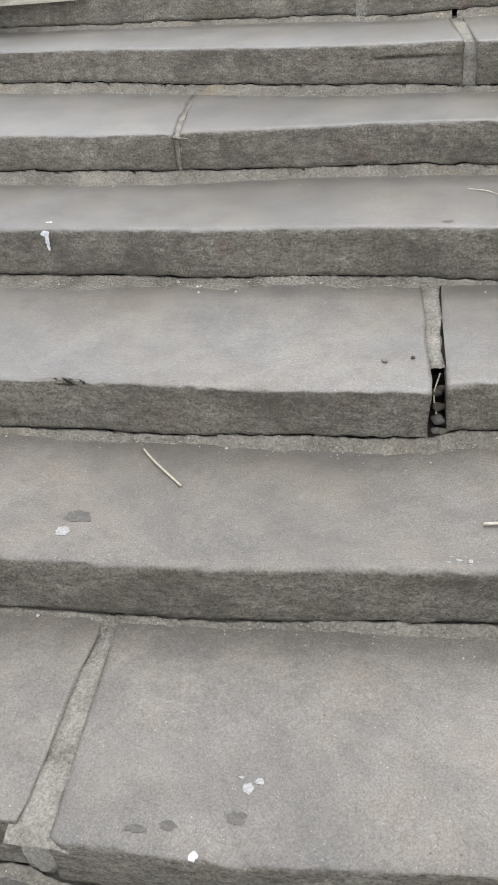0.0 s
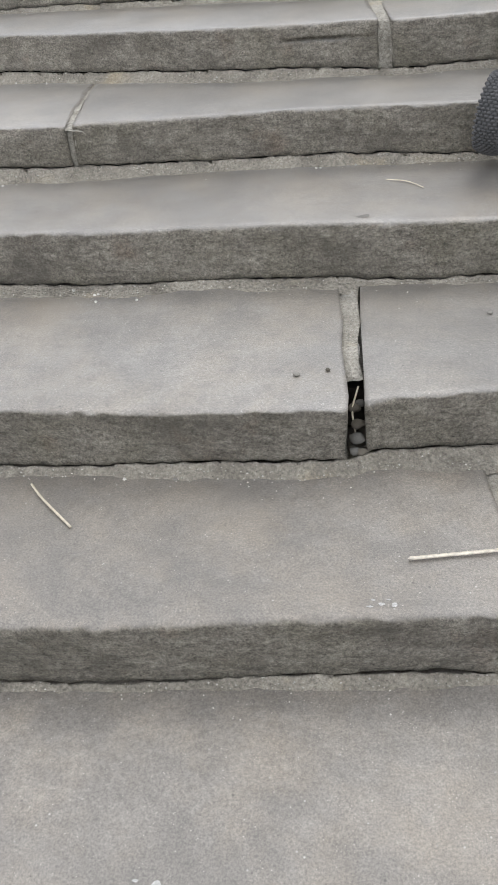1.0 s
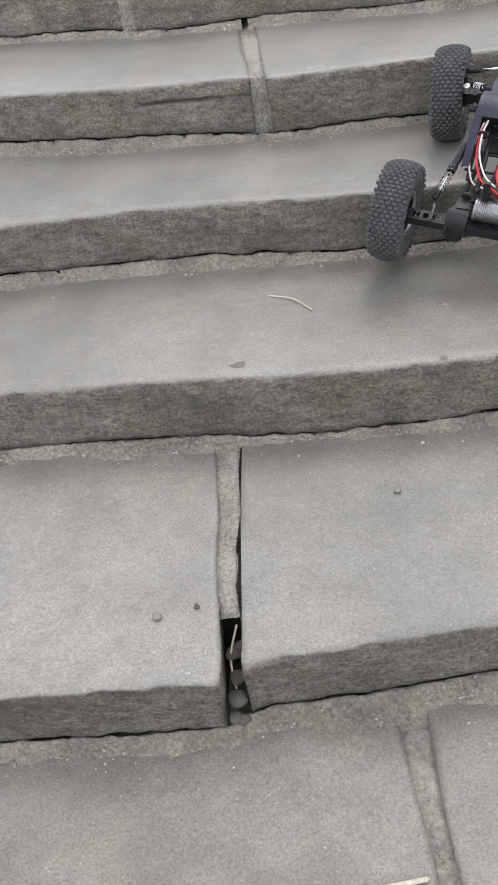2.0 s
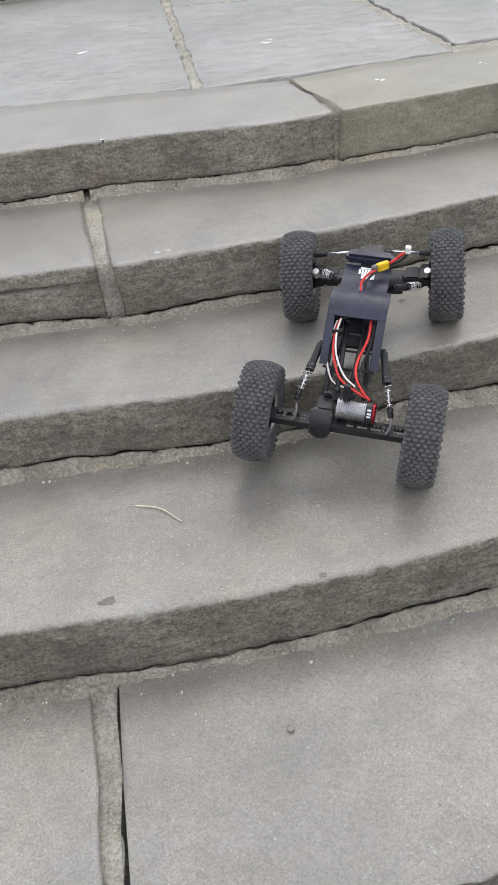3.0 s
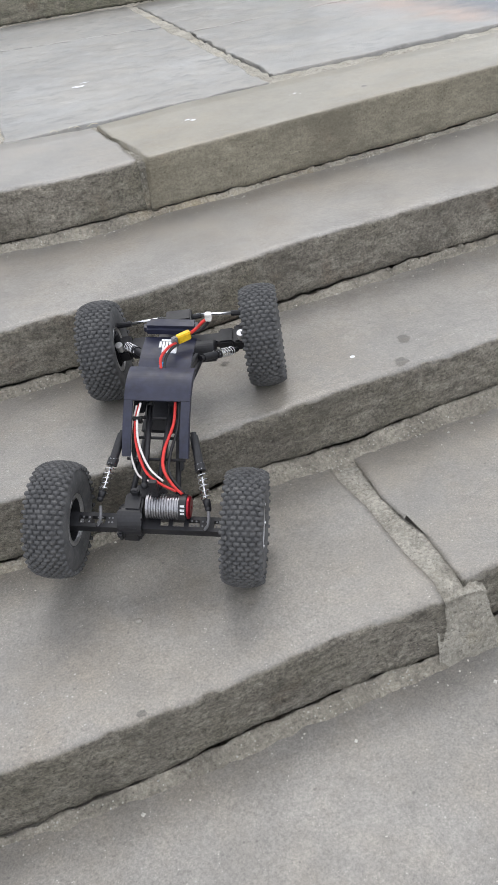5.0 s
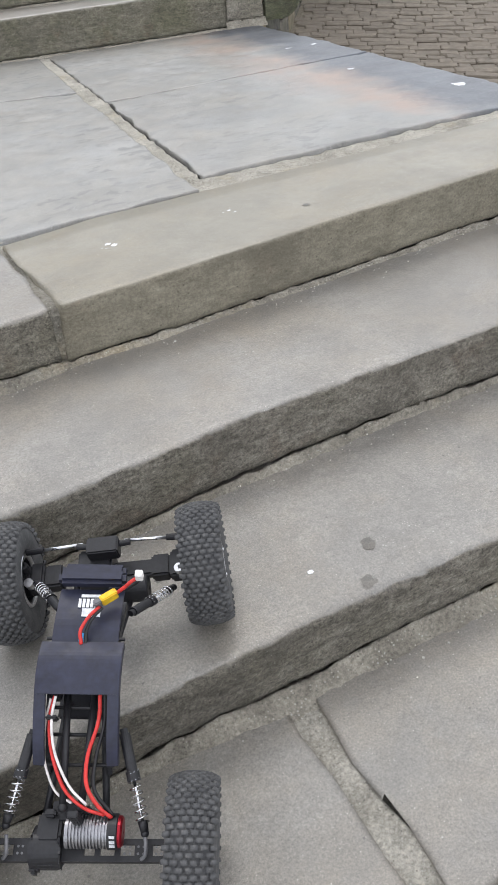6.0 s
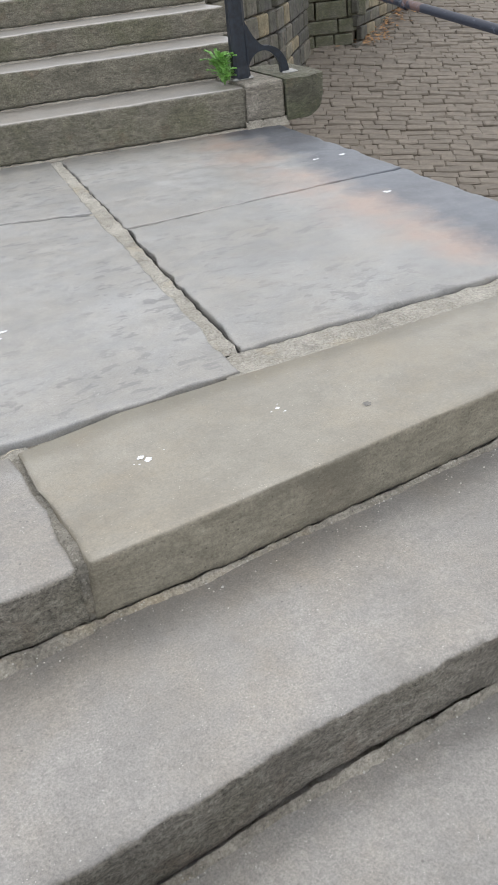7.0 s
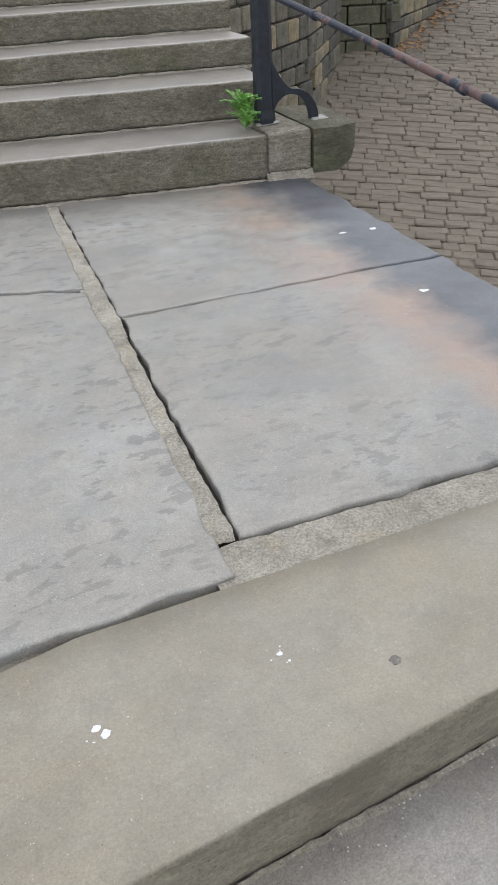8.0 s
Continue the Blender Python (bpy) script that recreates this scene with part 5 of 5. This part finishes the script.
def shock(top, bottom, name="shock"):
    """Oil damper: body with knurled collar, chrome shaft, steel spring, ball ends."""
    top, bottom = Vector(top), Vector(bottom)
    d = bottom - top
    n = d.normalized()
    L = d.length
    bm = bmesh.new()
    rod_bm(bm, top + n * 0.004, top + n * (L * 0.42), 0.0062, seg=16)
    rod_bm(bm, top + n * (L * 0.40), top + n * (L * 0.50), 0.0076, seg=16)
    rod_bm(bm, top - n * 0.002, top + n * 0.007, 0.0045, seg=12)
    body = part(name, bm, NYLON, crawler, "black oil shock absorber with bare steel spring", smooth=False)
    bm = bmesh.new()
    rod_bm(bm, top + n * (L * 0.48), bottom - n * 0.006, 0.0018, seg=8)
    part("shaft", bm, STEEL, body, "polished shaft", smooth=True)
    q = n.to_track_quat('Z', 'Y').to_matrix()
    pts = []
    a, b, turns = L * 0.40, L * 0.90, 7
    for i in range(turns * 10 + 1):
        t = i / (turns * 10)
        pts.append(top + n * (a + (b - a) * t) + q @ Vector((math.cos(t * turns * math.tau) * 0.0070, math.sin(t * turns * math.tau) * 0.0070, 0)))
    bm = bmesh.new()
    prev = None
    for i, p in enumerate(pts):
        dd = (pts[min(i + 1, len(pts) - 1)] - pts[max(0, i - 1)])
        mm = dd.to_track_quat('Z', 'Y').to_matrix()
        ring = [bm.verts.new(p + mm @ Vector((math.cos(k / 5 * math.tau) * 0.0008, math.sin(k / 5 * math.tau) * 0.0008, 0))) for k in range(5)]
        if prev:
            for k in range(5):
                bm.faces.new((prev[k], prev[(k + 1) % 5], ring[(k + 1) % 5], ring[k]))
        prev = ring
    part("spring", bm, STEEL, body, "bright coil spring")
    bm = bmesh.new()
    rod_bm(bm, bottom - n * (L * 0.12), bottom - n * 0.002, 0.0056, 0.0045, seg=12)
    bmesh.ops.create_icosphere(bm, subdivisions=2, radius=0.0048, matrix=Matrix.Translation(bottom))
    part("ball_end", bm, NYLON, body)
    return body


shock((-0.050, -0.066, 0.062), (-0.073, -0.168, 0.026))
shock((0.051, -0.062, 0.058), (0.080, -0.174, 0.020))
shock((-0.040, 0.098, 0.060), (-0.088, 0.158, 0.024))
shock((0.046, 0.096, 0.060), (0.092, 0.156, 0.022))


def bent_rod(name, pts, r, mat, label="", m=None, seg=8):
    bm = bmesh.new()
    tube_bm(bm, pts, r, seg)
    if m is not None:
        bm.transform(m)
    return part(name, bm, mat, crawler, label)


for s, x in ((-1, -0.072), (1, 0.080)):
    bent_rod("shock_bracket", [(x, 0.012, 0.020), (x + 0.002, 0.002, 0.020), (x + 0.001, -0.006, 0.012), (x - 0.004, -0.009, 0.003)], 0.0022, GREY, "bent wire shock bracket", REAR)


def strip(name, pts, x0, x1, t, mat, label="", flange=0.0):
    """A bent plate of constant width: (y, z) points along its length."""
    bm = bmesh.new()
    prev = None
    for i, (y, z) in enumerate(pts):
        a, b = pts[max(0, i - 1)], pts[min(i + 1, len(pts) - 1)]
        ty, tz = b[0] - a[0], b[1] - a[1]
        ln = math.hypot(ty, tz)
        ny, nz = -tz / ln, ty / ln
        if nz < 0:
            ny, nz = -ny, -nz
        ring = [bm.verts.new(p) for p in ((x0, y, z), (x1, y, z), (x1, y - ny * t, z - nz * t), (x0, y - ny * t, z - nz * t))]
        if prev:
            for k in range(4):
                bm.faces.new((prev[k], prev[(k + 1) % 4], ring[(k + 1) % 4], ring[k]))
        else:
            bm.faces.new(ring[::-1])
        prev = ring
    bm.faces.new(prev)
    bmesh.ops.recalc_face_normals(bm, faces=bm.faces)
    return cpart(name, bm, mat, None, label, 0.0006)


def arc(pts, n=5):
    """Smooth (y, z) line through points."""
    ext = [tuple(2 * a - b for a, b in zip(pts[0], pts[1]))] + list(pts) + [tuple(2 * a - b for a, b in zip(pts[-1], pts[-2]))]
    out = []
    for a, b, c, d in zip(ext, ext[1:], ext[2:], ext[3:]):
        for i in range(n):
            t = i / n
            out.append(tuple(0.5 * (2 * q + (r - p) * t + (2 * p - 5 * q + 4 * r - s) * t * t + (3 * q - p - 3 * r + s) * t ** 3) for p, q, r, s in zip(a, b, c, d)))
    return out + [pts[-1]]


strip("hood", arc([(0.036, 0.100), (0.015, 0.106), (-0.010, 0.105), (-0.032, 0.098)]), -0.0475, 0.0475, 0.0035, PLATE, "curved navy-black hood plate with scuffs")
for s in (-1, 1):
    strip("hood_arm", arc([(-0.0315, 0.0978), (-0.060, 0.083), (-0.085, 0.067), (-0.104, 0.050)]), *sorted((s * 0.0475, s * 0.0345)), 0.004, PLATE, "navy-black hood arm")
    strip("side_arch", arc([(0.118, 0.050), (0.085, 0.066), (0.040, 0.082), (0.0, 0.084), (-0.045, 0.070), (-0.085, 0.045), (-0.108, 0.024)]), *sorted((s * 0.0375, s * 0.0325)), 0.012, NYLON, "black arched chassis side plate")
    strip("side_skirt", arc([(0.036, 0.0985), (0.015, 0.1035), (-0.010, 0.1025), (-0.032, 0.0955), (-0.070, 0.0745), (-0.103, 0.048)]), *sorted((s * 0.0475, s * 0.0455)), 0.009, PLATE)
strip("front_panel", arc([(0.034, 0.090), (0.070, 0.092), (0.118, 0.084)]), -0.039, 0.039, 0.003, PLATE, "navy-black front panel with a white decal")
boxes("front_bar", [((-0.041, 0.119, 0.084), (0.041, 0.138, 0.103)), ((-0.039, 0.134, 0.078), (0.039, 0.152, 0.096))], PLATE, None, "black rounded front roof bar", 0.005)
boxes("battery", [((-0.026, 0.040, 0.056), (0.026, 0.116, 0.082))], BLACK_WIRE, None, "black battery pack", 0.004)
boxes("skid_plate", [((-0.032, -0.040, 0.028), (0.032, 0.060, 0.034)), ((-0.032, 0.030, 0.034), (0.032, 0.050, 0.062))], NYLON, None, "black skid plate", 0.002)
boxes("speed_controller", [((0.012, -0.020, 0.070), (0.032, 0.022, 0.090))], NYLON, None, "black speed controller", 0.002)
boxes("receiver", [((-0.034, -0.030, 0.064), (-0.022, 0.006, 0.090))], NYLON, None, "black radio receiver box", 0.002)
bars = [((-0.014 + 0.0048 * i, 0.088, 0.0893), (-0.0105 + 0.0048 * i, 0.1005, 0.0912)) for i in range(6)]
for a, b in bars:
    boxes("decal_bar", [(a, b)], DECAL, None, "white decal bar", 0)
boxes("decal_bar", [((-0.012, 0.1035, 0.0878), (0.013, 0.1075, 0.0893))], DECAL, None, "white decal bar", 0)
boxes("decal_bar", [((-0.008, 0.074, 0.0906), (0.014, 0.0855, 0.0932))], DECAL, None, "white decal bar", 0)
for y, z, w in ((-0.036, 0.062, 0.040), (-0.100, 0.040, 0.042), (-0.066, 0.050, 0.036), (0.046, 0.086, 0.046)):
    bm = bmesh.new()
    rod_bm(bm, (-w, y, z), (w, y, z), 0.0024, seg=10)
    cpart("cross_rod", bm, NYLON)
for s in (-1, 1):
    for a, b in (((s * 0.022, -0.020, 0.034), (s * 0.036, -0.176, 0.004)), ((s * 0.016, -0.015, 0.070), (s * 0.010, -0.150, 0.040)),
                 ((s * 0.022, 0.030, 0.034), (s * 0.040, 0.176, 0.004))):
        bm = bmesh.new()
        rod_bm(bm, a, b, 0.0042, seg=10)
        bmesh.ops.create_icosphere(bm, subdivisions=2, radius=0.0058, matrix=Matrix.Translation(a))
        bmesh.ops.create_icosphere(bm, subdivisions=2, radius=0.0058, matrix=Matrix.Translation(b))
        cpart("suspension_link", bm, NYLON, smooth=True)
    # front steering knuckle and hub carrier
    bm = bmesh.new()
    box_bm(bm, (s * 0.112 - 0.011, -0.016, -0.020), (s * 0.112 + 0.008, 0.016, 0.020))
    box_bm(bm, (s * 0.096 - 0.010, -0.020, -0.010), (s * 0.096 + 0.010, 0.020, 0.012))
    rod_bm(bm, (s * 0.108, 0.006, -0.026), (s * 0.108, 0.006, 0.030), 0.006, seg=12)
    cpart("steering_knuckle", bm, NYLON, FRONT, "black steering knuckle", 0.003)
    bm = bmesh.new()
    rod_bm(bm, (s * 0.100, -0.016, 0.016), (s * 0.100, -0.018, 0.030), 0.0062, seg=14)
    cpart("pivot_bolt", bm, STEEL, FRONT, "bright pivot bolt")
    bm = bmesh.new()
    rod_bm(bm, (s * 0.028, 0.028, 0.034), (s * 0.094, 0.030, 0.026), 0.0024, seg=10)
    cpart("tie_rod", bm, STEEL, FRONT, "polished steel tie rod", smooth=True)
    bm = bmesh.new()
    rod_bm(bm, (s * 0.084, 0.030, 0.027), (s * 0.108, 0.030, 0.025), 0.0046, seg=10)
    cpart("rod_end", bm, NYLON, FRONT)
    bm = bmesh.new()
    rod_bm(bm, (s * 0.020, 0.024, 0.033), (s * 0.036, 0.026, 0.033), 0.0044, seg=10)
    cpart("rod_end", bm, NYLON, FRONT)
bm = bmesh.new()
box_bm(bm, (-0.100, -0.012, -0.008), (0.100, 0.012, 0.006))
box_bm(bm, (-0.036, -0.026, -0.022), (0.010, 0.024, 0.026))
box_bm(bm, (-0.086, -0.016, -0.012), (-0.060, 0.016, 0.010))
box_bm(bm, (0.060, -0.016, -0.012), (0.086, 0.016, 0.010))
cpart("front_axle", bm, NYLON, FRONT, "black moulded front axle", 0.003)
bm = bmesh.new()
box_bm(bm, (-0.020, 0.006, 0.024), (0.022, 0.030, 0.048))
cpart("steering_servo", bm, NYLON, FRONT, "black steering servo", 0.002)
bm = bmesh.new()
lathe(bm, [(-0.008, 0.003), (-0.008, 0.0176), (0.040, 0.0176), (0.042, 0.016), (0.042, 0.003)], 28)
bm.transform(FRONT @ Matrix.Translation((0.016, -0.034, 0.012)))
fm = part("front_motor", bm, NYLON, crawler, "black electric motor", smooth=False)

# wiring
bent_rod("red_wire", [(-0.026, -0.030, 0.088), (-0.030, -0.058, 0.078), (-0.026, -0.092, 0.062), (-0.010, -0.130, 0.050), (0.014, -0.152, 0.050), (0.036, -0.158, 0.040)], 0.0021, RED_WIRE, "red motor wire")
bent_rod("red_wire", [(0.024, -0.020, 0.088), (0.024, -0.056, 0.074), (0.014, -0.094, 0.060), (0.016, -0.128, 0.056), (0.030, -0.150, 0.046), (0.044, -0.160, 0.036)], 0.0023, RED_WIRE, "red motor wire")
bent_rod("black_wire", [(0.029, -0.020, 0.086), (0.030, -0.058, 0.070), (0.022, -0.098, 0.054), (0.024, -0.132, 0.048), (0.046, -0.158, 0.034)], 0.0022, BLACK_WIRE, "black motor wire")
bent_rod("white_wire", [(-0.024, -0.032, 0.092), (-0.027, -0.058, 0.082), (-0.022, -0.092, 0.067), (-0.004, -0.128, 0.056), (0.018, -0.150, 0.054)], 0.0016, WHITE_WIRE, "pale sensor wire")
bent_rod("white_wire", [(-0.030, -0.034, 0.088), (-0.036, -0.066, 0.070), (-0.036, -0.096, 0.052), (-0.022, -0.130, 0.040), (0.000, -0.146, 0.044)], 0.0015, WHITE_WIRE, "pale sensor wire")
boxes("cable_tie", [((-0.034, -0.058, 0.072), (-0.020, -0.053, 0.087))], BLACK_WIRE, None, "", 0.002)
bent_rod("red_wire", [(-0.002, 0.032, 0.100), (-0.003, 0.048, 0.108), (0.006, 0.066, 0.112), (0.015, 0.080, 0.108)], 0.0022, RED_WIRE, "red battery lead")
bent_rod("black_wire", [(0.003, 0.030, 0.098), (0.003, 0.050, 0.104), (0.010, 0.066, 0.109), (0.018, 0.080, 0.106)], 0.0022, BLACK_WIRE, "black battery lead")
LEAD = Matrix.Translation((0.024, 0.094, 0.108)) @ Matrix.Rotation(radians(-52), 4, 'Z')
boxes("power_connector", [((-0.0045, -0.010, -0.008), (0.0045, 0.012, 0.008))], YELLOW, LEAD, "bright yellow power connector", 0.0015)
boxes("connector_cap", [((-0.004, -0.019, -0.0075), (0.004, -0.010, 0.0075))], GREY, LEAD, "grey connector cap", 0.0015)
bent_rod("red_wire", [(0.034, 0.100, 0.110), (0.044, 0.104, 0.118), (0.053, 0.107, 0.128), (0.060, 0.110, 0.132)], 0.0024, RED_WIRE, "red battery lead")
bent_rod("black_wire", [(0.034, 0.103, 0.107), (0.048, 0.108, 0.110), (0.058, 0.110, 0.120), (0.063, 0.111, 0.130)], 0.0022, BLACK_WIRE, "black battery lead")
boxes("balance_plug", [((0.058, 0.106, 0.130), (0.067, 0.116, 0.143))], WHITE_PLASTIC, Matrix.Translation((0.0, 0.0, 0.0)), "small white balance plug", 0.001)
boxes("blue_plug", [((-0.006, 0.036, 0.094), (0.002, 0.048, 0.100))], BLUE, None, "small blue plug", 0.001)

# the sprung chassis sits drawn together between the climbing axles
ON_AXLES = ("wheel", "rear_axle_beam", "rear_gearbox", "gear_cover", "motor", "link_tower", "tower_holes", "wire_clip", "shock_bracket", "steering_knuckle", "pivot_bolt", "tie_rod", "rod_end", "front_axle", "steering_servo", "front_motor")
for ob in crawler.children:
    if not ob.name.startswith(ON_AXLES):
        for o in (ob, *ob.children):
            for v in o.data.vertices:
                v.co.y *= 0.893


# ---------------------------------------------------------------- setts of the street
sv = Vector((0.467, 0.884))
su = Vector((0.884, -0.467))
origin = Vector((2.75, 4.6))
sett_shapes = [block_mesh("sett", w - 0.003, 0.1380, 0.08, SETT, 40 + i, 0.014, 0.016) for i, w in enumerate((0.17, 0.24, 0.31, 0.42))]
widths = (0.17, 0.24, 0.31, 0.42)
tilt = Matrix.Rotation(math.atan2(su.y, su.x), 4, 'Z')
grade = Matrix.Rotation(math.atan(SLOPE * sv.y), 4, 'X') @ Matrix.Rotation(-math.atan(SLOPE * su.y), 4, 'Y')
rng = random.Random(21)
rest_v, rest_f, count = [], [], 0
shape_data = []
for me in sett_shapes:
    shape_data.append(([v.co.copy() for v in me.vertices], [tuple(p.vertices) for p in me.polygons]))
r = -42
while r * 0.145 < 15:
    s = -0.6 + rng.random() * 0.2
    while s < 9.5:
        k = rng.randrange(4)
        p = origin + sv * (r * 0.145) + su * (s + widths[k] / 2)
        s += widths[k]
        if p.x < XR + 0.15 or ((p - W0).dot(n0) > -0.10 and (p - WM).dot(n1) > -0.10):
            continue
        m = Matrix.Translation((p.x, p.y, street_z(p.x, p.y) + rng.uniform(-0.016, 0.008))) @ tilt @ grade @ Matrix.Rotation(rng.gauss(0, 0.045), 4, 'Z') @ Matrix.Rotation(rng.gauss(0, 0.04), 4, 'X') @ Matrix.Rotation(rng.gauss(0, 0.03), 4, 'Y')
        near = 5.2 < p.x < 7.4 and 7.6 < p.y < 11.4 and count < 300
        if near:
            count += 1
            piece("sett", sett_shapes[k], street, m)
        elif 3.0 < p.x < 13:
            b = len(rest_v)
            rest_v += [m @ c for c in shape_data[k][0]]
            rest_f += [tuple(i + b for i in f) for f in shape_data[k][1]]
    r += 1
me = bpy.data.meshes.new("setts")
me.from_pydata([tuple(v) for v in rest_v], [], rest_f)
me.materials.append(SETT)
ob = new("setts", me)
ob.parent = street
tagged(ob, kind="stuff")
